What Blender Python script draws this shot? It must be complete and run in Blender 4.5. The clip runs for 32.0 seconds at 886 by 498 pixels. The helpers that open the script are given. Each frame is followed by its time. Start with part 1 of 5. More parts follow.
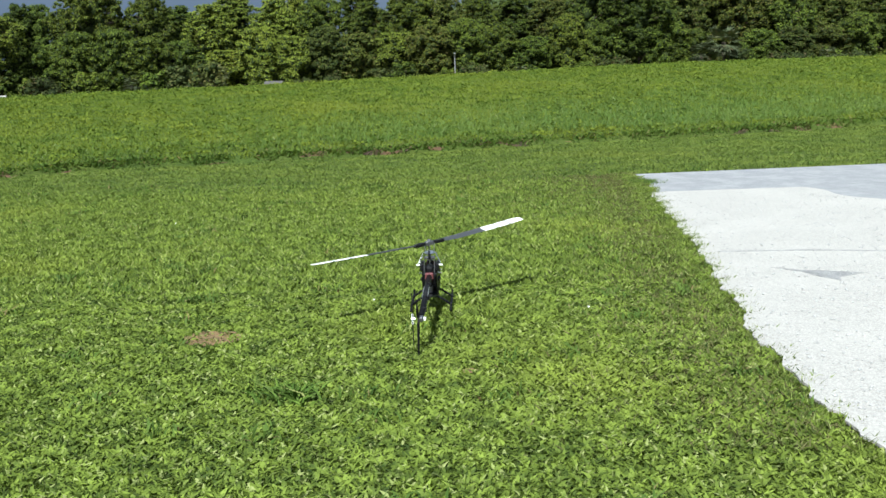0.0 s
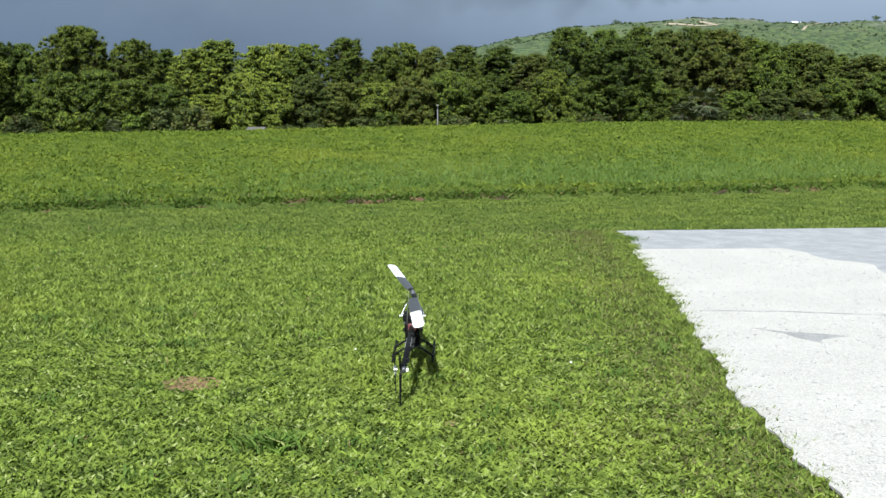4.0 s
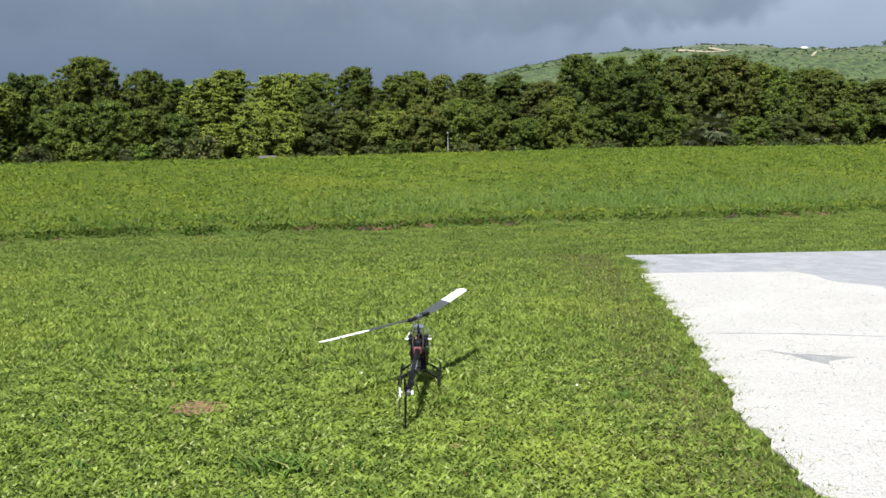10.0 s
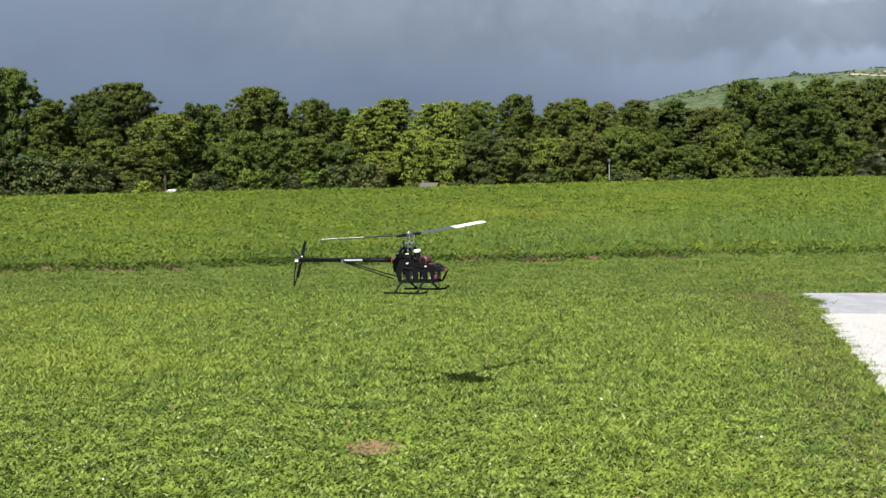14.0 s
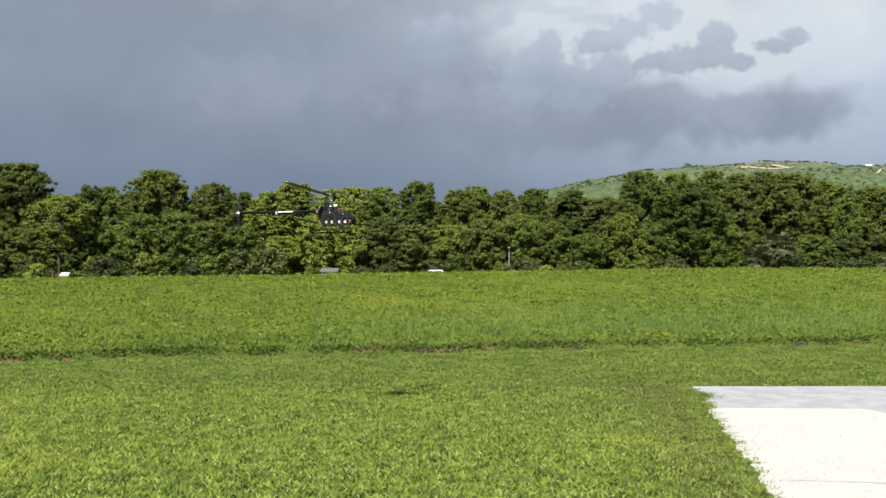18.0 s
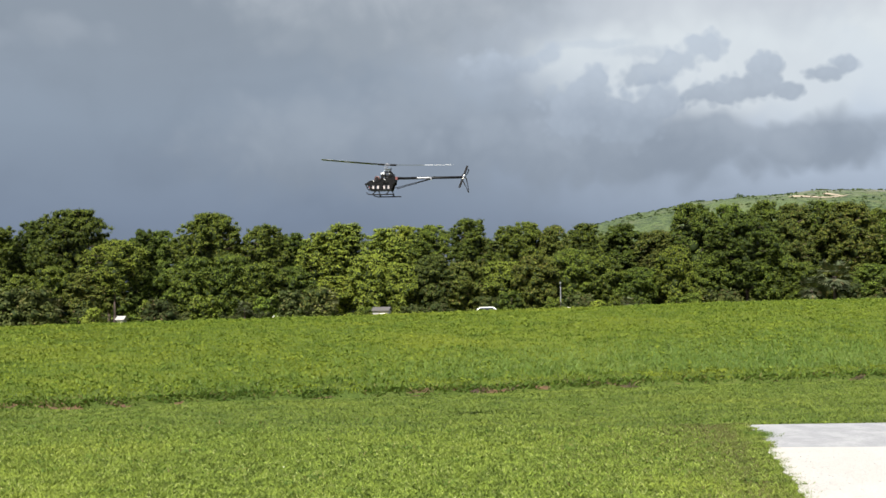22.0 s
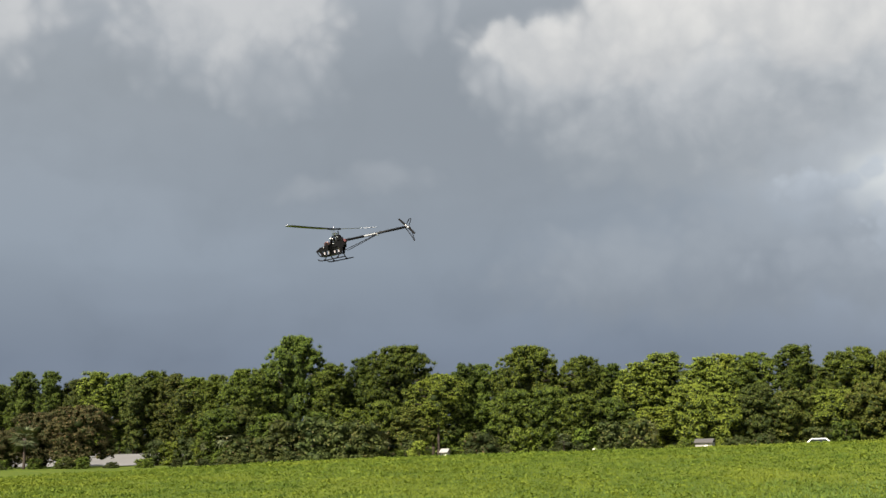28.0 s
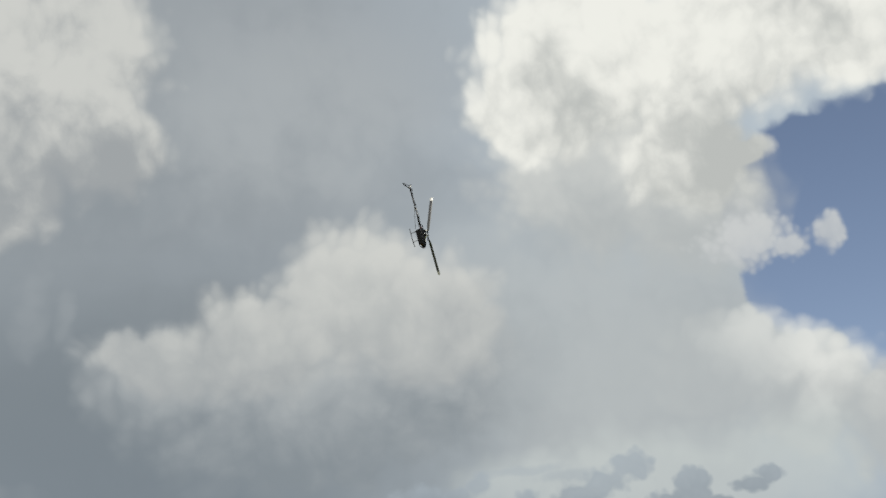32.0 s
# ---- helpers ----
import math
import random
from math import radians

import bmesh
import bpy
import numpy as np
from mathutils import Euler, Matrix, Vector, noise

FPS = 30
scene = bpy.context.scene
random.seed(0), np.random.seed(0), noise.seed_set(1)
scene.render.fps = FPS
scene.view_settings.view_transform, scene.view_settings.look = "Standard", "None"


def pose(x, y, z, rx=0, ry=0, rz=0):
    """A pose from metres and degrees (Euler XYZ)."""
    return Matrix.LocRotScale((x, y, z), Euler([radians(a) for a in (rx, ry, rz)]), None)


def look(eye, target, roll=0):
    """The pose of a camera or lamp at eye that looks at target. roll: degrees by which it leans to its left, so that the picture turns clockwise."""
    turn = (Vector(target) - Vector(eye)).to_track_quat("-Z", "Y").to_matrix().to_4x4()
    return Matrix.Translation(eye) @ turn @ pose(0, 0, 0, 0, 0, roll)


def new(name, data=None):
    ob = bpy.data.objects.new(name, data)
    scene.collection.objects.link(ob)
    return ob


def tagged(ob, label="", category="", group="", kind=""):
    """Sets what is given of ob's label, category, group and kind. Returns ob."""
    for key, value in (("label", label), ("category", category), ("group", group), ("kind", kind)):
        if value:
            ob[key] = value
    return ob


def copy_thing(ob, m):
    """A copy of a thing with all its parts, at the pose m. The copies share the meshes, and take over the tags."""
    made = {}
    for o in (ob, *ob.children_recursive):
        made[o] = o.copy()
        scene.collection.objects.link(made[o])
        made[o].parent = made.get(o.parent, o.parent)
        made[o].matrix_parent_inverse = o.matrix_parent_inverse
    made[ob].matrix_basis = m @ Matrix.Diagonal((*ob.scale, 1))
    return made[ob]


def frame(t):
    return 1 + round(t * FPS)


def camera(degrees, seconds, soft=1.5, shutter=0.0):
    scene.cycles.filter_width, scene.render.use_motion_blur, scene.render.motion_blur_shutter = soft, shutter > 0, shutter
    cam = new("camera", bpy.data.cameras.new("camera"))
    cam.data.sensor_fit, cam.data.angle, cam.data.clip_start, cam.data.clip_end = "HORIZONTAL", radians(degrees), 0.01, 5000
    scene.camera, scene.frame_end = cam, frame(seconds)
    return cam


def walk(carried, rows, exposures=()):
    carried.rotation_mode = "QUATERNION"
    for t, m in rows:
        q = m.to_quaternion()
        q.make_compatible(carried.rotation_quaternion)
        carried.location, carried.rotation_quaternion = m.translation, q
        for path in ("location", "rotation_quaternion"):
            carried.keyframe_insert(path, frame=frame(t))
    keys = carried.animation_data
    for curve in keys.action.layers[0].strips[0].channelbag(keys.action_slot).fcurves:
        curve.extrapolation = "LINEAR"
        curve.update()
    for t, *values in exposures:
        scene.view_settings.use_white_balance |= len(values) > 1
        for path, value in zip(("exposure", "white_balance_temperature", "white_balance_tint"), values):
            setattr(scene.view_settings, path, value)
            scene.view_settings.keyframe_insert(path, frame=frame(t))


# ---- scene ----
SECONDS = 32.0
cam = camera(42.70, SECONDS, soft=1.5)


def aim(x, y, z, yaw, pitch, roll):
    """Eye, turn to the left from +y, tilt up and lean, in degrees."""
    return (Matrix.Translation((x, y, z)) @ Matrix.Rotation(radians(yaw), 4, "Z")
            @ Matrix.Rotation(radians(90 + pitch), 4, "X") @ Matrix.Rotation(radians(roll), 4, "Z"))


CAM = [
    (0.0, aim(0.010, 0.005, 1.424, 0.87, -8.79, -2.07)),
    (0.5, aim(-0.012, -0.007, 1.432, -0.32, -6.87, 0.25)),
    (1.0, aim(-0.034, 0.015, 1.425, -0.13, -7.17, 0.31)),
    (1.5, aim(-0.046, 0.019, 1.423, -0.03, -7.01, 0.59)),
    (2.0, aim(-0.050, 0.026, 1.416, 0.21, -7.59, 0.75)),
    (2.5, aim(-0.032, 0.021, 1.425, 0.05, -7.53, 0.91)),
    (3.0, aim(-0.031, 0.018, 1.429, -0.07, -6.71, 0.27)),
    (3.5, aim(-0.039, 0.020, 1.427, -0.21, -6.30, -0.03)),
    (4.0, aim(-0.030, 0.021, 1.426, -0.32, -6.25, -0.21)),
    (4.5, aim(-0.022, 0.012, 1.424, -0.48, -6.22, -0.34)),
    (6.5, aim(-0.010, 0.017, 1.419, -0.72, -6.31, -0.97)),
    (7.0, aim(-0.003, 0.005, 1.420, -0.52, -5.06, -1.31)),
    (7.5, aim(-0.003, -0.011, 1.415, -0.50, -4.61, -0.98)),
    (8.0, aim(0.002, -0.020, 1.415, -0.55, -3.97, -0.60)),
    (8.5, aim(-0.002, -0.013, 1.404, -0.32, -4.09, -0.29)),
    (9.0, aim(0.001, 0.000, 1.400, 0.00, -4.70, -0.32)),
    (9.5, aim(0.006, -0.005, 1.409, 0.25, -4.91, -0.59)),
    (10.0, aim(0.007, -0.000, 1.403, 0.25, -4.86, -0.62)),
    (10.5, aim(0.009, 0.005, 1.405, 0.16, -4.85, -0.59)),
    (11.0, aim(0.008, 0.016, 1.392, -0.45, -5.94, -0.10)),
    (11.5, aim(0.001, 0.027, 1.395, -0.95, -6.46, 0.49)),
    (12.0, aim(-0.011, 0.037, 1.409, -1.14, -6.82, 0.47)),
    (12.5, aim(-0.014, 0.038, 1.431, -1.02, -6.28, -0.24)),
    (13.0, aim(-0.067, 0.067, 1.479, 2.89, -5.00, -0.51)),
    (13.5, aim(-0.105, 0.065, 1.491, 7.38, -3.92, -0.44)),
    (15.5, aim(-0.050, 0.074, 1.483, 8.88, -2.79, -0.45)),
    (16.0, aim(-0.018, -0.016, 1.548, 6.16, -1.82, -0.63)),
    (16.5, aim(-0.029, -0.021, 1.562, 5.02, -0.98, -0.35)),
    (17.0, aim(-0.035, -0.014, 1.569, 3.98, -0.45, -0.33)),
    (17.5, aim(-0.021, -0.018, 1.591, 3.27, 0.16, -0.18)),
    (18.0, aim(-0.040, -0.008, 1.596, 3.26, 0.83, 0.10)),
    (18.5, aim(-0.041, -0.007, 1.605, 3.71, 1.59, -0.09)),
    (19.0, aim(-0.040, 0.008, 1.631, 4.18, 2.02, 0.19)),
    (19.5, aim(-0.048, 0.001, 1.623, 4.60, 2.53, 0.27)),
    (20.0, aim(-0.046, 0.010, 1.644, 5.04, 2.84, -0.82)),
    (20.5, aim(-0.052, 0.004, 1.644, 5.45, 2.78, -0.46)),
    (21.0, aim(-0.058, 0.026, 1.651, 5.83, 2.56, -0.86)),
    (21.5, aim(-0.050, 0.030, 1.648, 6.04, 2.42, -1.14)),
    (22.0, aim(-0.043, 0.011, 1.661, 5.80, 2.70, -1.00)),
    (22.5, aim(-0.021, 0.001, 1.655, 5.25, 2.34, -0.60)),
    (23.0, aim(-0.015, -0.034, 1.679, 5.51, 2.88, -1.44)),
    (23.5, aim(-0.021, -0.051, 1.681, 5.40, 3.42, -1.58)),
    (24.0, aim(-0.040, -0.050, 1.686, 5.46, 4.14, -1.37)),
    (24.5, aim(-0.051, -0.060, 1.681, 7.42, 4.51, -1.34)),
    (25.0, aim(-0.076, -0.048, 1.670, 9.22, 4.53, -0.88)),
    (25.5, aim(-0.090, -0.070, 1.643, 12.10, 3.24, -0.40)),
    (26.0, aim(-0.096, -0.073, 1.654, 14.47, 1.93, -0.67)),
    (26.5, aim(-0.106, -0.076, 1.671, 16.35, 6.81, -0.73)),
    (28.5, aim(-0.100, -0.079, 1.670, 22.04, 9.65, -1.27)),
    (29.0, aim(-0.099, -0.079, 1.670, 21.27, 8.92, -2.03)),
    (29.5, aim(-0.099, -0.078, 1.670, 20.23, 9.39, -3.19)),
    (30.0, aim(-0.100, -0.077, 1.670, 16.95, 9.91, -3.94)),
    (30.5, aim(-0.101, -0.075, 1.671, 11.51, 11.66, -4.80)),
    (31.0, aim(-0.101, -0.074, 1.671, 6.79, 14.44, -5.12)),
    (31.5, aim(-0.101, -0.074, 1.671, 3.03, 17.17, -5.29)),
    (32.0, aim(-0.101, -0.076, 1.670, 0.71, 24.17, -6.30)),
]

EXPOSURES = [(0.0, 1.24, 5640, 3), (4.5, 1.28, 5740, 5), (9.0, 1.32, 5870, 8), (13.0, 1.33, 5980, 10), (16.0, 1.38, 6150, 10), (22.0, 1.41, 6280, 10), (25.2, 1.41, 6350, 10), (29.0, 1.38, 6720, 10),
             (30.2, 1.39, 6780, 10), (31.0, 1.37, 6850, 8), (32.0, 0.97, 6600, 6)]
walk(cam, CAM, EXPOSURES)

# ---- world and sun ----
SUN_ELEVATION, SUN_AZIMUTH = 40.0, 191.0        # degrees; azimuth clockwise from +y


class Nodes:
    """Short ways to add and link shader nodes."""

    def __init__(self, tree):
        self.tree = tree
        tree.nodes.clear()

    def add(self, kind):
        return self.tree.nodes.new(kind)

    def put(self, socket, value):
        if isinstance(value, bpy.types.NodeSocket):
            self.tree.links.new(value, socket)
        elif value is not None:
            if isinstance(value, (tuple, list)) and len(value) == 3 and len(socket.default_value) == 4:
                value = (*value, 1)
            socket.default_value = value

    def math(self, op, a, b=None, c=None, clamp=False):
        n = self.add("ShaderNodeMath")
        n.operation, n.use_clamp = op, clamp
        for s, v in zip(n.inputs, (a, b, c)):
            self.put(s, v)
        return n.outputs[0]

    def vec(self, op, a, b=None, scale=None):
        n = self.add("ShaderNodeVectorMath")
        n.operation = op
        self.put(n.inputs[0], a)
        self.put(n.inputs[1], b)
        self.put(n.inputs[3], scale)
        return n.outputs["Value"] if op in ("LENGTH", "DOT_PRODUCT") else n.outputs[0]

    def ramp(self, v, a, b, lo=0.0, hi=1.0, smooth=True):
        n = self.add("ShaderNodeMapRange")
        n.interpolation_type = "SMOOTHSTEP" if smooth else "LINEAR"
        for s, w in zip(n.inputs, (v, a, b, lo, hi)):
            self.put(s, w)
        return n.outputs[0]

    def mix(self, f, a, b, kind="MIX"):
        n = self.add("ShaderNodeMix")
        n.data_type, n.blend_type = "RGBA", kind
        self.put(n.inputs[0], f)
        self.put(n.inputs[6], a)
        self.put(n.inputs[7], b)
        return n.outputs[2]

    def noise(self, vector, scale, detail=3.0, rough=0.5, colour=False, distortion=0.0):
        n = self.add("ShaderNodeTexNoise")
        self.put(n.inputs["Vector"], vector)
        n.inputs["Scale"].default_value, n.inputs["Detail"].default_value = scale, detail
        n.inputs["Roughness"].default_value, n.inputs["Distortion"].default_value = rough, distortion
        return n.outputs[1 if colour else 0]

    def bands(self, v, *stops):
        n = self.add("ShaderNodeValToRGB")
        ramp = n.color_ramp
        while len(ramp.elements) < len(stops):
            ramp.elements.new(0.5)
        for e, (p, c) in zip(ramp.elements, stops):
            e.position, e.color = p, (*c, 1)
        self.put(n.inputs[0], v)
        return n.outputs[0]


def build_world():
    world = bpy.data.worlds.new("stormy_sky")
    scene.world = world
    world.use_nodes = True
    n = Nodes(world.node_tree)
    way = n.add("ShaderNodeTexCoord").outputs["Generated"]
    sep = n.add("ShaderNodeSeparateXYZ")
    n.put(sep.inputs[0], way)
    az = n.math("MULTIPLY", n.math("ARCTAN2", sep.outputs[0], sep.outputs[1]), 57.2958)
    el = n.math("MULTIPLY", n.math("ARCSINE", sep.outputs[2]), 57.2958)
    both = n.add("ShaderNodeCombineXYZ")
    n.put(both.inputs[0], az)
    n.put(both.inputs[1], el)
    flat = both.outputs[0]
    # cloud edges are broken up by rounded billows of three sizes
    big = n.vec("SCALE", n.vec("SUBTRACT", n.noise(flat, 0.16, 2.0, 0.45, True), (0.5, 0.5, 0.5)), None, 3.0)
    fine = n.vec("SCALE", n.vec("SUBTRACT", n.noise(flat, 0.6, 4.0, 0.5, True), (0.5, 0.5, 0.5)), None, 1.3)
    warped = n.vec("ADD", flat, n.vec("ADD", n.vec("SCALE", big, None, 0.8), n.vec("SCALE", fine, None, 0.6)))
    mild = n.vec("ADD", flat, n.vec("ADD", n.vec("SCALE", big, None, 0.25), n.vec("SCALE", fine, None, 0.4)))
    soft = n.vec("ADD", flat, big)

    def lumps(scale, smooth, field):
        v = n.add("ShaderNodeTexVoronoi")
        v.feature, v.voronoi_dimensions = "SMOOTH_F1", "2D"
        n.put(v.inputs["Vector"], field)
        v.inputs["Scale"].default_value, v.inputs["Smoothness"].default_value = scale, smooth
        return n.ramp(v.outputs["Distance"], 0.1, 0.75, 1.0, 0.0, False)

    knobs = n.math("ADD", n.math("MULTIPLY", lumps(0.42, 0.35, warped), 0.6), n.math("MULTIPLY", lumps(1.05, 0.3, warped), 0.4))
    curls = n.math("ADD", n.math("MULTIPLY", lumps(0.95, 0.35, mild), 0.6), n.math("MULTIPLY", lumps(2.2, 0.3, mild), 0.4))
    wisps = n.noise(warped, 0.2, 5.0, 0.55)
    streak = n.noise(n.vec("MULTIPLY", warped, (0.35, 1.0, 1.0)), 0.16, 3.0, 0.5)

    sky = n.add("ShaderNodeTexSky")
    sky.sky_type, sky.sun_disc = "NISHITA", False
    sky.sun_elevation, sky.sun_rotation = radians(SUN_ELEVATION), radians(SUN_AZIMUTH)
    sky.air_density, sky.dust_density, sky.ozone_density = 1.0, 1.2, 3.0
    blue = n.vec("MULTIPLY", n.vec("SCALE", sky.outputs[0], None, 0.05), (1.34, 1.08, 0.98))

    # the storm sheet: slate at the horizon, paler upwards and to the right
    sheet = n.bands(n.math("DIVIDE", el, 60.0), (0.0, (0.060, 0.075, 0.099)), (0.07, (0.074, 0.091, 0.119)), (0.15, (0.103, 0.123, 0.149)), (0.30, (0.119, 0.135, 0.153)),
                    (0.50, (0.158, 0.172, 0.192)), (1.0, (0.17, 0.182, 0.20)))
    pale = n.math("MULTIPLY", n.ramp(az, -14.0, 18.0), n.ramp(el, -1.0, 12.0))
    colour = n.mix(n.math("MULTIPLY", pale, 0.85), sheet, (0.243, 0.273, 0.312))
    colour = n.mix(n.ramp(streak, 0.42, 0.62, 0.0, 0.35), colour, n.vec("SCALE", colour, None, 1.22))
    colour = n.mix(n.ramp(wisps, 0.55, 0.30, 0.0, 0.30), colour, n.vec("SCALE", colour, None, 0.84))

    def reach(ellipses, field):
        """How deep a direction lies inside the union of some ellipses: 1 at a centre, 0 at the rim."""
        depth = None
        for cx, cy, rx, ry in ellipses:
            off = n.vec("MULTIPLY", n.vec("SUBTRACT", field, (cx, cy, 0)), (1 / rx, 1 / ry, 0))
            one = n.math("SUBTRACT", 1.0, n.vec("LENGTH", off))
            depth = one if depth is None else n.math("SMOOTH_MAX", depth, one, 0.22)
        return depth

    def cloud(under, ellipses, lit, shade, base, top, edge=0.1, knob=0.30, amount=1.0, field=None, inner=0.55, knobs=knobs):
        """A heap of billows, lit on its upper side, greyer to its base."""
        depth = n.math("ADD", reach(ellipses, field or warped), n.math("MULTIPLY", n.math("SUBTRACT", knobs, 0.5), knob))
        mask = n.ramp(depth, -edge, edge, 0.0, amount)
        up = n.ramp(el, base, top, 0.0, 1.0, False)
        up = n.math("ADD", up, n.math("MULTIPLY", n.math("SUBTRACT", knobs, 0.5), inner * 0.5))
        up = n.math("ADD", up, n.ramp(wisps, 0.3, 0.7, -inner * 0.7, inner * 0.7, False))
        return n.mix(mask, under, n.mix(n.ramp(up, 0.0, 1.0), shade, lit))

    white, grey = (0.325, 0.325, 0.320), (0.172, 0.186, 0.203)
    slate, mid = (0.093, 0.107, 0.124), (0.143, 0.158, 0.176)
    # broad soft masses
    colour = cloud(colour, [(-30, 31, 20, 9)], grey, mid, 22, 40, 0.5, 0.1, 0.8, soft)
    colour = cloud(colour, [(7, 18, 14, 7)], (0.245, 0.258, 0.270), (0.205, 0.218, 0.231), 10, 25, 0.55, 0.1, 0.8, soft)
    colour = cloud(colour, [(-20, 16.5, 10, 4.6)], slate, slate, 0, 1, 0.8, 0.1, 0.6, soft)
    colour = cloud(colour, [(-8, 31, 8, 5)], (0.214, 0.226, 0.241), grey, 22, 34, 0.6, 0.1, 0.7, soft)
    # the long dark bank low down, flat below
    colour = cloud(colour, [(-13, 7.8, 5, 2.0), (-7, 8.2, 6, 2.5), (-1, 8.4, 5, 2.6), (5, 7.8, 5, 2.2)], (0.128, 0.146, 0.168), (0.094, 0.110, 0.132), 5.5, 11, 0.5, 0.5, 0.85, warped, 0.4)
    # the clear gap, then the clouds that hem it
    clear = n.ramp(n.math("ADD", reach([(20, 23, 6.0, 4.6), (25, 20, 7, 8), (17.5, 20.5, 3.2, 3.6)], warped), n.math("MULTIPLY", n.math("SUBTRACT", 0.5, knobs), 0.15)), -0.05, 0.08)
    behind = n.math("MULTIPLY", n.ramp(sep.outputs[1], 0.15, -0.35), n.ramp(wisps, 0.40, 0.58))
    overhead = n.ramp(el, 45.0, 60.0, 0.0, 0.5)
    clear = n.math("MAXIMUM", clear, n.math("MAXIMUM", behind, n.math("MULTIPLY", overhead, n.ramp(wisps, 0.42, 0.6))))
    colour = n.mix(clear, colour, blue)
    # bright tops above and to the left
    colour = cloud(colour, [(-22, 33.5, 5.6, 5), (-20, 30, 4.0, 2.4), (-26, 28.5, 5, 3.6)], (0.312, 0.312, 0.308), (0.180, 0.189, 0.201), 25, 36, 0.22, 0.3, 1.0, None, 0.8)
    colour = cloud(colour, [(-29.5, 22.6, 3.0, 4.2), (-33.8, 21.5, 4.6, 3.4), (-46.0, 21.0, 4.4, 3.2)], (0.232, 0.240, 0.249), mid, 16, 24, 0.45, 0.6, 0.85)
    colour = cloud(colour, [(-22.6, 21.4, 0.8, 1.7), (-20.9, 21.2, 0.45, 1.0), (-30, 18.0, 2.5, 1.2)], grey, mid, 18, 23, 0.7, 1.0, 0.5)
    # faint shreds in the dark part
    colour = cloud(colour, [(-13.6, 13.3, 0.9, 0.7), (-10.4, 13.6, 1.0, 1.0), (-24.5, 13.2, 1.6, 0.6), (-28.0, 12.8, 2.0, 0.5)], (0.185, 0.200, 0.218), mid, 10, 16, 0.9, 1.1, 0.28)
    # the tall cumulus: a broad grey body, then the lit tops
    colour = cloud(colour, [(-8, 16.4, 7.6, 4.0), (-11.5, 15.4, 4.4, 2.4), (-2.4, 17.4, 5.0, 3.6), (-16, 18.6, 3.6, 2.2)], (0.225, 0.236, 0.248), (0.122, 0.138, 0.156), 12.5, 21.5, 0.45, 0.4, 0.92, None, 0.35)
    colour = cloud(colour, [(-5.9, 22.4, 4.2, 3.4), (-1.8, 20.4, 3.8, 2.9), (-10.8, 20.2, 4.4, 2.5), (-16.0, 19.4, 3.4, 1.5)], white, (0.190, 0.200, 0.212), 16.0, 25.0, 0.26, 0.36, 0.95, None, 0.30)
    # the bright bank
    colour = cloud(colour, [(8.5, 27.0, 6, 4), (13, 24.5, 4, 3)], (0.31, 0.313, 0.312), (0.235, 0.244, 0.252), 22, 30, 0.4, 0.3, 0.9, None, 0.5)
    colour = cloud(colour, [(9, 32.4, 6.8, 4.2), (5.2, 30.8, 3.4, 2.6), (16, 32, 7, 3.8), (24, 32, 7, 3.9), (13.5, 27.0, 3.4, 2.6), (16.0, 26.6, 1.8, 0.7)], (0.44, 0.435, 0.42), (0.255, 0.260, 0.260), 23, 35, 0.24, 0.34, 1.0, None, 0.7)
    colour = cloud(colour, [(12.5, 16.4, 2.8, 2.6), (16.6, 14.2, 3.2, 2.6), (21.5, 12.2, 4.0, 2.8)], (0.285, 0.292, 0.296), (0.232, 0.243, 0.254), 11, 19, 0.22, 0.4, 0.9)
    colour = cloud(colour, [(14.2, 17.2, 1.8, 1.5), (16.2, 16.0, 2.4, 1.5), (18.4, 14.6, 2.6, 1.6), (21.4, 13.2, 3.0, 1.6)], (0.40, 0.40, 0.395), (0.27, 0.277, 0.283), 12, 18, 0.5, 0.8, 0.8)
    colour = cloud(colour, [(9, 14.5, 6.0, 6.0)], (0.235, 0.248, 0.260), (0.225, 0.238, 0.252), 10, 18, 0.5, 0.2, 0.8, soft)
    colour = cloud(colour, [(15.2, 22.5, 2.1, 1.3), (17.0, 21.9, 1.2, 0.8), (19.5, 21.7, 0.8, 0.7)], (0.31, 0.315, 0.325), (0.25, 0.26, 0.28), 20, 24, 0.45, 0.7, 0.85, None, 0.55, curls)
    # the pale strip of distance behind the low cumulus
    colour = cloud(colour, [(3.2, 11.7, 3.8, 1.8), (8.0, 11.4, 6.0, 2.6), (13.5, 11.0, 5.0, 2.6)], (0.288, 0.306, 0.310), (0.262, 0.280, 0.290), 8, 14, 0.45, 0.3, 0.7, soft)
    # low dark cumulus against the pale strip
    dark, darker = (0.190, 0.214, 0.244), (0.128, 0.148, 0.174)
    colour = cloud(colour, [(1.0, 7.8, 6.0, 1.8), (6.3, 7.6, 4.5, 1.4), (12.5, 7.4, 4.0, 1.3)], (0.138, 0.157, 0.181), (0.102, 0.119, 0.142), 5.5, 10.0, 0.35, 0.6, 0.9, mild, 0.4)
    colour = cloud(colour, [(1.0, 9.4, 1.7, 1.2), (2.0, 10.6, 0.9, 1.0), (3.6, 9.0, 1.7, 1.3), (5.0, 9.8, 1.2, 1.2)], dark, darker, 7, 13, 0.30, 0.7, 0.85, mild, 0.3, curls)
    colour = cloud(colour, [(4.6, 11.2, 1.4, 0.62), (6.1, 11.7, 1.2, 0.62), (7.5, 12.3, 0.95, 0.75)], dark, darker, 9, 13.5, 0.32, 0.7, 0.75, mild, 0.3, curls)
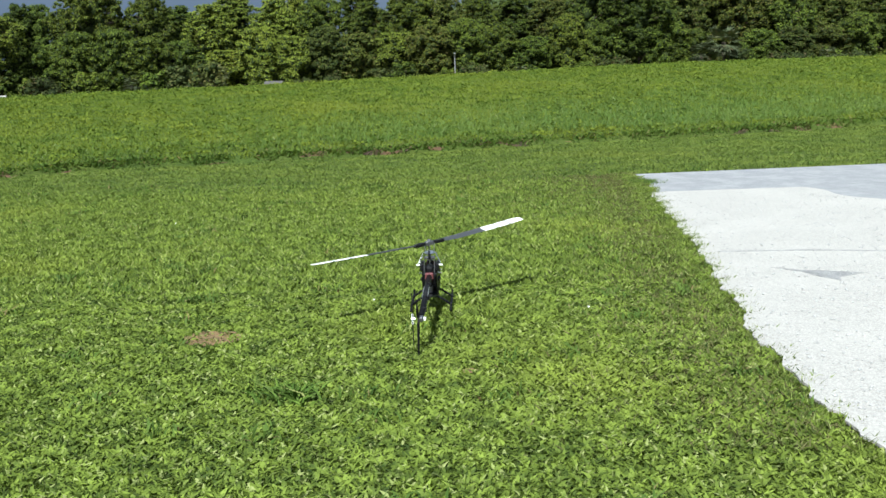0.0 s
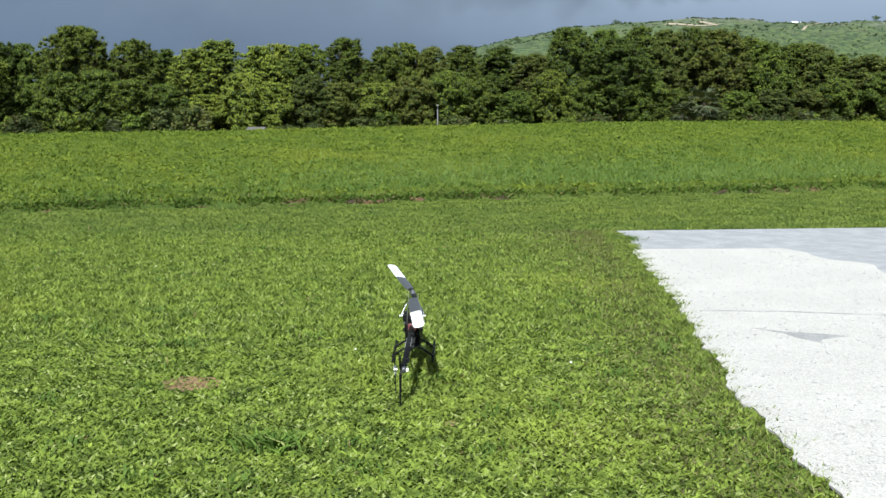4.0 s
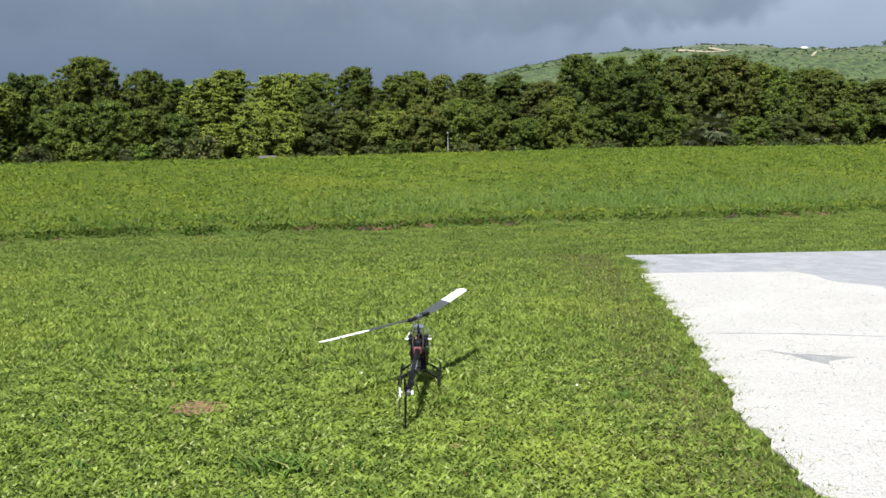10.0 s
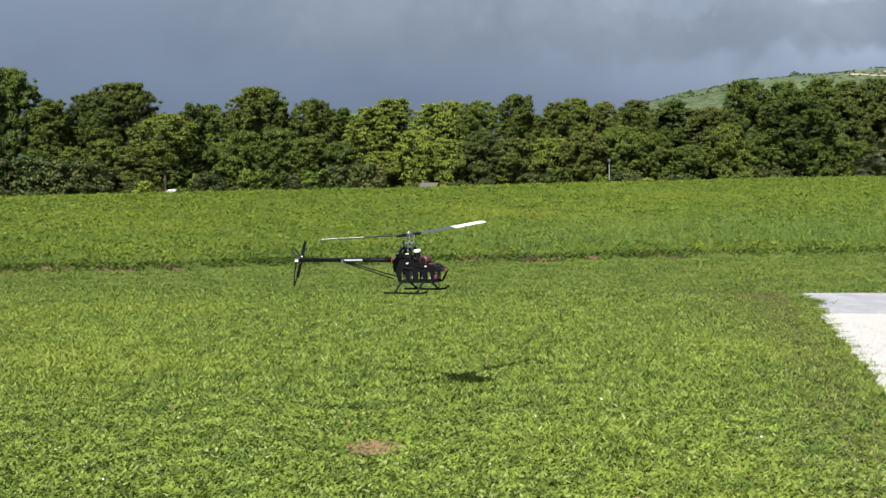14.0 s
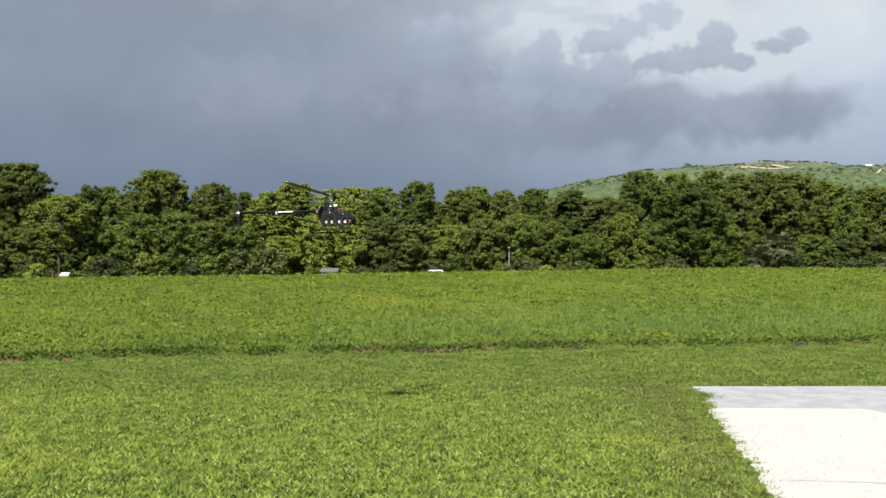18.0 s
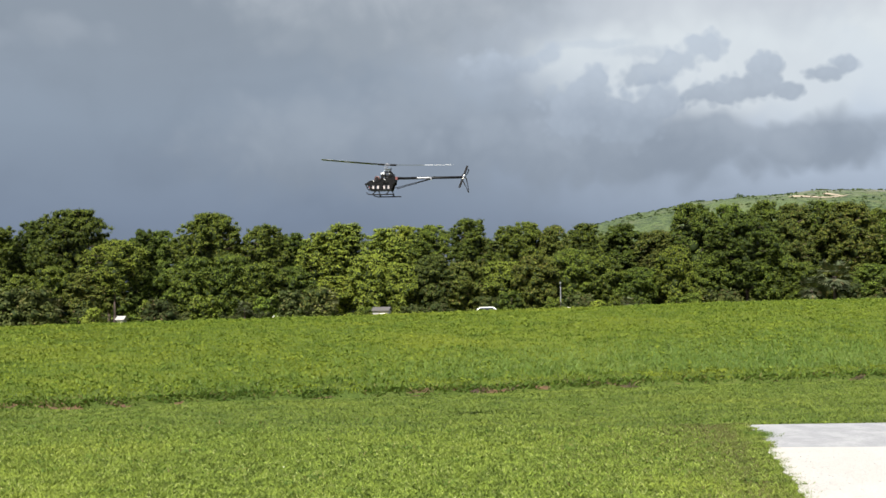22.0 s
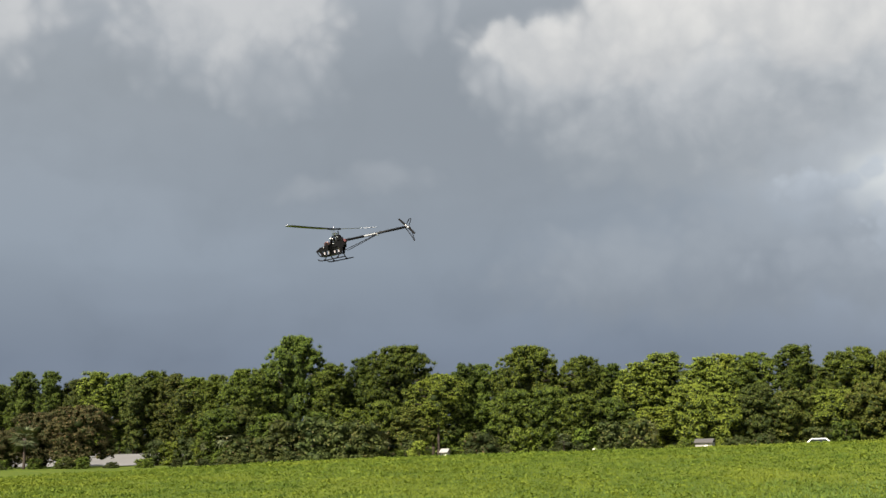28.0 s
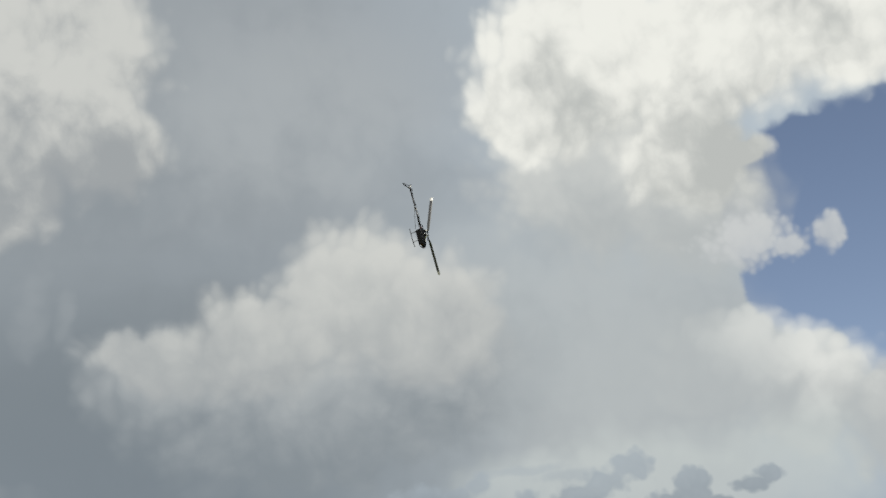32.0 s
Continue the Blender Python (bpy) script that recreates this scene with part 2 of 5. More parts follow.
    colour = cloud(colour, [(8.2, 10.0, 1.9, 0.55), (9.5, 10.2, 1.5, 0.75), (10.4, 10.9, 0.9, 0.95), (11.4, 10.0, 1.0, 0.5), (13.2, 10.6, 1.0, 0.42), (14.1, 11.0, 0.6, 0.5)], dark, darker, 8.8, 13, 0.28, 0.7, 0.8, mild, 0.3, curls)
    colour = cloud(colour, [(-3.3, 11.6, 1.6, 0.75), (-0.2, 12.3, 0.6, 0.5), (-1.4, 11.8, 0.8, 0.4)], dark, darker, 10, 13, 0.4, 0.5, 0.7, mild, 0.3, curls)
    colour = cloud(colour, [(2.0, 12.7, 1.9, 0.22), (4.5, 12.3, 1.6, 0.25)], dark, darker, 10, 13, 0.7, 0.6, 0.4, mild, 0.3, curls)
    # below the horizon
    colour = n.mix(n.ramp(el, -0.5, -3.0), colour, (0.07, 0.08, 0.07))
    back = n.add("ShaderNodeBackground")
    n.put(back.inputs[0], colour)
    out = n.add("ShaderNodeOutputWorld")
    n.tree.links.new(back.outputs[0], out.inputs[0])


build_world()
sun = new("sun", bpy.data.lights.new("sun", "SUN"))
sun.data.energy, sun.data.angle, sun.data.color = 4.2, radians(0.55), (1.0, 0.95, 0.86)
az, el = radians(SUN_AZIMUTH), radians(SUN_ELEVATION)
sun.matrix_world = look((0, 0, 60), (-math.sin(az) * math.cos(el), -math.cos(az) * math.cos(el), 60 - math.sin(el)))


# ---- materials ----
def material(name):
    m = bpy.data.materials.new(name)
    m.use_nodes = True
    n = Nodes(m.node_tree)
    shader = n.add("ShaderNodeBsdfPrincipled")
    out = n.add("ShaderNodeOutputMaterial")
    n.tree.links.new(shader.outputs[0], out.inputs[0])
    return m, n, shader, out


def bump(n, shader, height, strength, distance):
    b = n.add("ShaderNodeBump")
    b.inputs["Strength"].default_value, b.inputs["Distance"].default_value = strength, distance
    n.put(b.inputs["Height"], height)
    n.put(shader.inputs["Normal"], b.outputs[0])


def plain(name, colour, rough, metal=0.0, grain=0.12, size=60.0, coat=0.0):
    """Paint, metal, plastic: slight grain and smudges."""
    m, n, s, _ = material(name)
    where = n.add("ShaderNodeTexCoord").outputs["Object"]
    fine, broad = n.noise(where, size, 4.0, 0.6), n.noise(where, size / 9, 2.0)
    value = n.math("ADD", n.math("MULTIPLY", n.math("SUBTRACT", fine, 0.5), grain), n.math("MULTIPLY", n.math("SUBTRACT", broad, 0.5), grain * 1.5))
    n.put(s.inputs["Base Color"], n.vec("SCALE", colour, None, n.math("ADD", value, 1.0)))
    n.put(s.inputs["Roughness"], n.math("ADD", n.math("MULTIPLY", value, 0.6), rough, clamp=True))
    s.inputs["Metallic"].default_value = metal
    s.inputs["Coat Weight"].default_value = coat
    return m


def leaf_material(name, dark, light, dry, translucent=0.3, patch=0.35, swing=0.35, bright_patch=None, single=0.55):
    """Leaves and blades: each piece has its own tone, and tones drift over the ground."""
    m, n, s, out = material(name)
    own = n.add("ShaderNodeNewGeometry")
    where = own.outputs["Position"]
    each = own.outputs["Random Per Island"]
    whole = n.add("ShaderNodeObjectInfo").outputs["Random"]
    drift = n.noise(where, patch, 4.0, 0.6)
    tone = n.math("ADD", n.math("MULTIPLY", each, single), n.math("MULTIPLY", n.ramp(drift, 0.34, 0.66), 1.0 - single))
    colour = n.mix(tone, dark, light)
    colour = n.mix(n.ramp(n.math("FRACT", n.math("MULTIPLY", each, 17.3)), 0.86, 1.0, 0.0, 0.85), colour, dry)
    if bright_patch:
        scale, tint, amount = bright_patch
        colour = n.mix(n.ramp(n.noise(where, scale, 3.0, 0.5), 0.50, 0.68, 0.0, amount), colour, tint)
    olive = n.math("FRACT", n.math("MULTIPLY", whole, 7.31))
    colour = n.mix(n.math("MULTIPLY", olive, min(1.0, swing * 1.6)), colour, n.vec("MULTIPLY", colour, (1.26, 1.06, 0.88)))
    colour = n.vec("SCALE", colour, None, n.math("ADD", n.math("MULTIPLY", whole, swing), 1.0 - swing / 2))
    n.put(s.inputs["Base Color"], colour)
    s.inputs["Roughness"].default_value = 0.7
    s.inputs["Specular IOR Level"].default_value = 0.15
    thin = n.add("ShaderNodeBsdfTranslucent")
    n.put(thin.inputs[0], n.vec("MULTIPLY", colour, (1.15, 1.2, 0.6)))
    both = n.add("ShaderNodeMixShader")
    both.inputs[0].default_value = translucent
    n.tree.links.new(s.outputs[0], both.inputs[1])
    n.tree.links.new(thin.outputs[0], both.inputs[2])
    n.tree.links.new(both.outputs[0], out.inputs[0])
    return m


def ground_material():
    m, n, s, _ = material("turf_soil")
    where = n.add("ShaderNodeNewGeometry").outputs["Position"]
    broad, mid, fine = n.noise(where, 0.22, 3.0), n.noise(where, 1.7, 4.0, 0.6), n.noise(where, 26.0, 5.0, 0.7)
    mow = n.noise(n.vec("MULTIPLY", where, (0.25, 1.6, 1.0)), 1.0, 2.0)
    colour = n.mix(n.ramp(fine, 0.3, 0.7), (0.022, 0.036, 0.008), (0.080, 0.108, 0.018))
    colour = n.mix(n.ramp(mid, 0.45, 0.75, 0.0, 0.5), colour, (0.11, 0.13, 0.035))
    colour = n.mix(n.ramp(broad, 0.4, 0.7, 0.0, 0.4), colour, (0.115, 0.140, 0.022))
    colour = n.mix(n.ramp(mow, 0.35, 0.7, 0.0, 0.35), colour, (0.05, 0.085, 0.018))
    colour = n.mix(n.ramp(n.noise(where, 0.9, 5.0, 0.65), 0.66, 0.76, 0.0, 0.6), colour, (0.13, 0.10, 0.05))
    place = n.add("ShaderNodeSeparateXYZ")
    n.put(place.inputs[0], where)
    bank = n.ramp(n.math("SUBTRACT", place.outputs[1], n.math("MULTIPLY", place.outputs[0], 0.34)), 22.2, 23.2)
    sward = n.mix(n.ramp(n.noise(where, 0.35, 3.0), 0.4, 0.65), (0.062, 0.092, 0.011), (0.105, 0.128, 0.015))
    colour = n.mix(n.math("MULTIPLY", bank, 0.8), colour, sward)
    n.put(s.inputs["Base Color"], colour)
    s.inputs["Roughness"].default_value = 0.95
    s.inputs["Specular IOR Level"].default_value = 0.1
    bump(n, s, fine, 0.8, 0.03)
    return m


def soil_material(name, a, b, scale=14.0):
    m, n, s, _ = material(name)
    where = n.add("ShaderNodeNewGeometry").outputs["Position"]
    fine, mid = n.noise(where, scale, 6.0, 0.7), n.noise(where, scale / 6, 3.0)
    colour = n.mix(n.ramp(fine, 0.3, 0.7), a, b)
    n.put(s.inputs["Base Color"], n.vec("SCALE", colour, None, n.math("ADD", n.math("MULTIPLY", mid, 0.7), 0.65)))
    s.inputs["Roughness"].default_value = 0.95
    bump(n, s, fine, 0.9, 0.03)
    return m


def asphalt_material():
    m, n, s, _ = material("weathered_asphalt")
    where = n.add("ShaderNodeNewGeometry").outputs["Position"]
    fine, mid = n.noise(where, 90.0, 4.0, 0.7), n.noise(n.vec("MULTIPLY", where, (1.0, 0.7, 1.0)), 3.2, 6.0, 0.7)
    colour = n.mix(n.ramp(fine, 0.35, 0.65), (0.20, 0.200, 0.205), (0.28, 0.280, 0.285))
    colour = n.mix(n.ramp(mid, 0.42, 0.62, 0.0, 0.5), colour, (0.36, 0.355, 0.35))
    scab = n.noise(n.vec("MULTIPLY", where, (1.0, 0.6, 1.0)), 7.0, 6.0, 0.75)
    colour = n.mix(n.ramp(scab, 0.54, 0.66, 0.0, 0.5), colour, (0.17, 0.170, 0.175))
    n.put(s.inputs["Base Color"], colour)
    s.inputs["Roughness"].default_value = 0.9
    bump(n, s, fine, 0.5, 0.01)
    return m


def shell_material():
    m, n, s, _ = material("crushed_shell")
    where = n.add("ShaderNodeNewGeometry").outputs["Position"]
    fine, grit, mid = n.noise(where, 130.0, 3.0, 0.6), n.noise(where, 38.0, 4.0, 0.65), n.noise(where, 1.3, 4.0, 0.6)
    colour = n.mix(n.ramp(fine, 0.35, 0.65), (0.285, 0.268, 0.243), (0.50, 0.474, 0.432))
    colour = n.mix(n.ramp(grit, 0.50, 0.72, 0.0, 0.6), colour, (0.20, 0.188, 0.170))
    colour = n.mix(n.ramp(mid, 0.35, 0.75, 0.0, 0.4), colour, (0.48, 0.455, 0.415))
    n.put(s.inputs["Base Color"], colour)
    s.inputs["Roughness"].default_value = 0.9
    bump(n, s, grit, 0.7, 0.012)
    return m


def hill_material():
    m, n, s, _ = material("hill_grass")
    where = n.add("ShaderNodeNewGeometry").outputs["Position"]
    sep = n.add("ShaderNodeSeparateXYZ")
    n.put(sep.inputs[0], where)
    broad, fine, mid = n.noise(where, 0.016, 4.0, 0.6), n.noise(where, 0.30, 6.0, 0.75), n.noise(where, 0.07, 4.0, 0.6)
    colour = n.mix(n.ramp(fine, 0.40, 0.60), (0.012, 0.028, 0.008), (0.070, 0.100, 0.027))
    colour = n.mix(n.ramp(broad, 0.45, 0.65, 0.0, 0.6), colour, (0.070, 0.098, 0.030))
    colour = n.mix(n.ramp(mid, 0.52, 0.68, 0.0, 0.55), colour, (0.100, 0.104, 0.048))
    # stony ground breaks through near the top
    stony = n.math("MULTIPLY", n.ramp(sep.outputs[2], 45.0, 54.0), n.ramp(n.noise(n.vec("MULTIPLY", where, (0.5, 1.0, 1.6)), 0.11, 5.0, 0.7), 0.50, 0.60))
    colour = n.mix(n.math("MULTIPLY", stony, 0.75), colour, n.mix(n.ramp(fine, 0.35, 0.6), (0.085, 0.080, 0.070), (0.21, 0.19, 0.165)))
    n.put(s.inputs["Base Color"], colour)
    s.inputs["Roughness"].default_value = 0.95
    bump(n, s, fine, 0.8, 1.2)
    return m


def bark_material():
    m, n, s, _ = material("pine_bark")
    where = n.add("ShaderNodeTexCoord").outputs["Object"]
    cracks = n.noise(n.vec("MULTIPLY", where, (1.0, 1.0, 0.25)), 9.0, 5.0, 0.7)
    n.put(s.inputs["Base Color"], n.mix(n.ramp(cracks, 0.35, 0.7), (0.028, 0.021, 0.016), (0.095, 0.068, 0.050)))
    s.inputs["Roughness"].default_value = 0.95
    bump(n, s, cracks, 0.8, 0.05)
    return m


def blade_material():
    """Carbon rotor blade whose outer half is painted white, with two thin dark rings."""
    m, n, s, _ = material("rotor_blade_paint")
    where = n.add("ShaderNodeTexCoord").outputs["Object"]
    sep = n.add("ShaderNodeSeparateXYZ")
    n.put(sep.inputs[0], where)
    x = sep.outputs[0]
    painted = n.math("GREATER_THAN", x, 0.44)
    for a, b in ((0.545, 0.556), (0.655, 0.668)):
        ring = n.math("MULTIPLY", n.math("GREATER_THAN", x, a), n.math("LESS_THAN", x, b))
        painted = n.math("SUBTRACT", painted, ring, clamp=True)
    below = n.add("ShaderNodeSeparateXYZ")
    n.put(below.inputs[0], n.add("ShaderNodeTexCoord").outputs["Normal"])
    painted = n.math("MULTIPLY", painted, n.math("MAXIMUM", n.math("GREATER_THAN", below.outputs[2], -0.2), n.math("MULTIPLY", n.math("GREATER_THAN", x, 0.72), 0.3)))
    scuff = n.noise(where, 40.0, 3.0)
    n.put(s.inputs["Base Color"], n.mix(painted, (0.028, 0.029, 0.031), n.mix(n.ramp(scuff, 0.4, 0.8), (0.82, 0.82, 0.80), (0.72, 0.72, 0.70))))
    s.inputs["Roughness"].default_value = 0.3
    return m


# bank: red-brown soil, its near-black tone painted as shade under the overhanging grass
M_TURF, M_SOIL_SHADE, M_CLAY = ground_material(), soil_material("shaded_bank_soil", (0.014, 0.011, 0.006), (0.150, 0.082, 0.040), 1.6), soil_material("bare_clay", (0.13, 0.085, 0.03), (0.32, 0.20, 0.085), 45.0)
M_WORN = soil_material("worn_gritty_shell", (0.24, 0.235, 0.227), (0.42, 0.412, 0.40), 60.0)
M_TAN = soil_material("tan_earth", (0.20, 0.17, 0.115), (0.34, 0.28, 0.20), 0.5)
M_ASPHALT, M_SHELL, M_HILL, M_BARK, M_BLADE = asphalt_material(), shell_material(), hill_material(), bark_material(), blade_material()
M_LAWN = leaf_material("lawn_leaf", (0.024, 0.044, 0.007), (0.214, 0.280, 0.042), (0.30, 0.33, 0.12), 0.22, 6.0, 0.0, (0.28, (0.240, 0.274, 0.038), 0.35), 0.50)
M_MOWN = leaf_material("smooth_mown_lawn", (0.058, 0.092, 0.014), (0.140, 0.180, 0.030), (0.18, 0.20, 0.06), 0.2, 1.6, 0.0, (0.30, (0.165, 0.190, 0.030), 0.4), 0.30)
M_BERM = leaf_material("long_grass", (0.046, 0.082, 0.009), (0.142, 0.178, 0.017), (0.13, 0.165, 0.03), 0.25, 2.2, 0.0, (0.25, (0.165, 0.184, 0.018), 0.45), 0.22)
M_WEED = leaf_material("ditch_weed", (0.042, 0.080, 0.013), (0.112, 0.166, 0.028), (0.20, 0.14, 0.07), 0.25, 0.6, 0.0)
M_RANK = leaf_material("rank_grass", (0.040, 0.080, 0.012), (0.170, 0.250, 0.040), (0.25, 0.26, 0.09), 0.25, 3.0, 0.0)
M_THATCH = leaf_material("dry_grass", (0.046, 0.056, 0.016), (0.128, 0.122, 0.042), (0.20, 0.16, 0.08), 0.15, 0.9, 0.0)
M_REED = leaf_material("blue_green_sedge", (0.078, 0.132, 0.026), (0.134, 0.190, 0.044), (0.2, 0.24, 0.10), 0.3, 0.4, 0.0, None, 0.3)
M_PINE = leaf_material("pine_needles", (0.022, 0.042, 0.006), (0.116, 0.158, 0.019), (0.11, 0.12, 0.03), 0.16, 1.1, 0.50)
M_DULL = leaf_material("dull_pine_needles", (0.028, 0.043, 0.008), (0.108, 0.134, 0.022), (0.13, 0.10, 0.04), 0.14, 0.9, 0.40)
# crown cores: leaf green darkened to stand in for shade between the leaves
M_CORE_SHADE = leaf_material("shaded_inner_foliage", (0.008, 0.015, 0.003), (0.022, 0.034, 0.007), (0.03, 0.04, 0.012), 0.0, 0.5, 0.3)
M_PALE = leaf_material("pale_pine_needles", (0.078, 0.115, 0.014), (0.215, 0.260, 0.034), (0.21, 0.22, 0.04), 0.18, 0.9, 0.3)
M_DEEP = leaf_material("oak_leaves", (0.016, 0.026, 0.007), (0.054, 0.068, 0.016), (0.10, 0.07, 0.038), 0.12, 0.5, 0.4)
M_OAK = leaf_material("brownish_oak_leaves", (0.024, 0.025, 0.010), (0.084, 0.078, 0.030), (0.15, 0.095, 0.05), 0.12, 0.9, 0.3)
M_BUSH = leaf_material("shrub_leaves", (0.016, 0.028, 0.007), (0.066, 0.086, 0.022), (0.10, 0.095, 0.035), 0.12, 0.6, 0.6)
M_SCRUB = leaf_material("hill_scrub_leaves", (0.020, 0.036, 0.011), (0.060, 0.085, 0.028), (0.07, 0.07, 0.03), 0.1, 0.2, 0.0)
M_FROND = leaf_material("palm_fronds", (0.040, 0.058, 0.026), (0.150, 0.170, 0.090), (0.20, 0.15, 0.07), 0.15, 0.3, 0.4)
M_CARBON = plain("black_carbon_plate", (0.005, 0.005, 0.0055), 0.38, 0.0, 0.25, 160)
M_CARBON.node_tree.nodes["Principled BSDF"].inputs["Specular IOR Level"].default_value = 0.12
M_BLACK = plain("black_plastic", (0.006, 0.006, 0.0065), 0.5)
M_BLACK.node_tree.nodes["Principled BSDF"].inputs["Specular IOR Level"].default_value = 0.15
M_ALU = plain("bare_aluminium", (0.62, 0.63, 0.65), 0.28, 1.0)
M_STEEL = plain("steel_shaft", (0.45, 0.46, 0.48), 0.25, 1.0)
M_WHITE = plain("white_plastic", (0.78, 0.78, 0.76), 0.4)
M_ORANGE = plain("orange_red_plastic", (0.26, 0.05, 0.025), 0.5)
M_RED = plain("dull_red_plastic", (0.11, 0.032, 0.032), 0.5)
M_HEAD = plain("dark_anodised_head", (0.16, 0.16, 0.17), 0.4, 0.9)
M_RUST = plain("red_brown_anodising", (0.075, 0.030, 0.024), 0.4, 0.4)
# pale tone in place of the bright background behind the frame openings
M_OPENING_FILL = plain("pale_opening_fill", (0.34, 0.31, 0.31), 0.5, 0.0, 0.6, 30)
M_SILVER = plain("silver_painted_metal", (0.50, 0.51, 0.52), 0.35, 0.3)
M_CAR_WHITE = plain("white_car_paint", (0.78, 0.78, 0.78), 0.3, 0.0, 0.04, 3, 0.6)
M_CAR_BLUE = plain("blue_car_paint", (0.05, 0.16, 0.36), 0.3, 0.0, 0.04, 3, 0.6)
M_GLASS_DARK = plain("dark_car_glass", (0.02, 0.025, 0.03), 0.08)
M_RUBBER = plain("tyre_rubber", (0.02, 0.02, 0.02), 0.8)
M_ROOF = plain("pale_metal_roof", (0.62, 0.61, 0.58), 0.5, 0.0, 0.1, 2)
M_SHINGLE = plain("grey_shingle", (0.085, 0.078, 0.072), 0.85, 0.0, 0.3, 3)
M_WALL = plain("pale_painted_wall", (0.66, 0.63, 0.56), 0.7, 0.0, 0.12, 2)
M_ROAD = plain("worn_road_concrete", (0.155, 0.148, 0.137), 0.9, 0.0, 0.35, 1.2)
M_CONCRETE = plain("pale_concrete", (0.30, 0.285, 0.26), 0.9, 0.0, 0.25, 3)
M_GALV = plain("galvanised_pole", (0.30, 0.30, 0.30), 0.5, 0.7)
M_PEBBLE = plain("shell_pebbles", (0.38, 0.375, 0.36), 0.9, 0.0, 0.5, 30)


# ---- mesh helpers ----
def mesh_of(name, verts, faces, mats, smooth=False):
    """A mesh from arrays of corners and equal-sized faces."""
    verts, faces = np.asarray(verts, np.float32), np.asarray(faces, np.int32)
    me = bpy.data.meshes.new(name)
    me.vertices.add(len(verts))
    me.vertices.foreach_set("co", verts.ravel())
    k = faces.shape[1]
    me.loops.add(faces.size)
    me.loops.foreach_set("vertex_index", faces.ravel())
    me.polygons.add(len(faces))
    me.polygons.foreach_set("loop_start", np.arange(0, faces.size, k, dtype=np.int32))
    me.polygons.foreach_set("loop_total", np.full(len(faces), k, np.int32))
    if smooth:
        me.polygons.foreach_set("use_smooth", np.ones(len(faces), bool))
    me.update(calc_edges=True)
    for m in mats if isinstance(mats, (list, tuple)) else [mats]:
        me.materials.append(m)
    return me


def part(name, bm, mat, parent, label="", smooth=False):
    """One bmesh as one mesh object under a thing or a part."""
    me = bpy.data.meshes.new(name)
    for f in bm.faces:
        f.smooth = smooth
    bm.to_mesh(me)
    bm.free()
    me.materials.append(mat)
    ob = new(name, me)
    ob.parent = parent
    if label:
        tagged(ob, label)
    return ob


def tube(bm, points, radii, sides=8):
    """A round bar along points; radii one number or one a point."""
    pts = [Vector(p) for p in points]
    radii = radii if isinstance(radii, (list, tuple)) else [radii] * len(pts)
    rings, side = [], None
    for i, p in enumerate(pts):
        ahead = (pts[min(i + 1, len(pts) - 1)] - pts[max(i - 1, 0)]).normalized()
        if side is None:
            side = ahead.orthogonal().normalized()
        side = (side - ahead * side.dot(ahead)).normalized()
        up = ahead.cross(side)
        rings.append([bm.verts.new(p + radii[i] * (math.cos(a) * side + math.sin(a) * up)) for a in (2 * math.pi * k / sides for k in range(sides))])
    for a, b in zip(rings, rings[1:]):
        for k in range(sides):
            bm.faces.new((a[k], a[(k + 1) % sides], b[(k + 1) % sides], b[k]))
    bm.faces.new(rings[0][::-1])
    bm.faces.new(rings[-1])
    return bm


def box(bm, centre, size, bevel=0.0, turn=None):
    m = Matrix.Translation(centre) @ (turn or Matrix.Identity(4)) @ Matrix.Diagonal((*size, 1))
    made = bmesh.ops.create_cube(bm, size=1, matrix=m)
    if bevel:
        edges = {e for v in made["verts"] for e in v.link_edges}
        bmesh.ops.bevel(bm, geom=list(edges), offset=bevel, segments=1, affect="EDGES")
    return bm


def prism(bm, outline, axis, lo, hi):
    """A plate: an outline of (a, b) pairs in the two other axes, from lo to hi along the axis."""
    order = {"x": lambda a, b, c: (c, a, b), "y": lambda a, b, c: (a, c, b), "z": lambda a, b, c: (a, b, c)}[axis]
    low, high = ([bm.verts.new(order(a, b, c)) for a, b in outline] for c in (lo, hi))
    bm.faces.new(low)
    bm.faces.new(high[::-1])
    k = len(outline)
    for i in range(k):
        bm.faces.new((low[i], high[i], high[(i + 1) % k], low[(i + 1) % k]))
    bmesh.ops.recalc_face_normals(bm, faces=bm.faces[:])
    return bm


def fresh():
    return bmesh.new()


# ---- the lie of the land ----
def ditch_y(x):
    return 21.6 + 0.34 * np.clip(x, -17, 40) + 0.35 * np.sin(np.asarray(x) * 0.9) * 0.5


def crest_y(x):
    return 41.0 + 0.30 * np.clip(x, -45, 60)


def crest_z(x):
    return np.interp(x, (-60, -30, -18, -8, 0, 4, 10, 18, 60), (0.40, 0.74, 1.14, 1.27, 1.40, 1.48, 1.54, 1.52, 1.5))


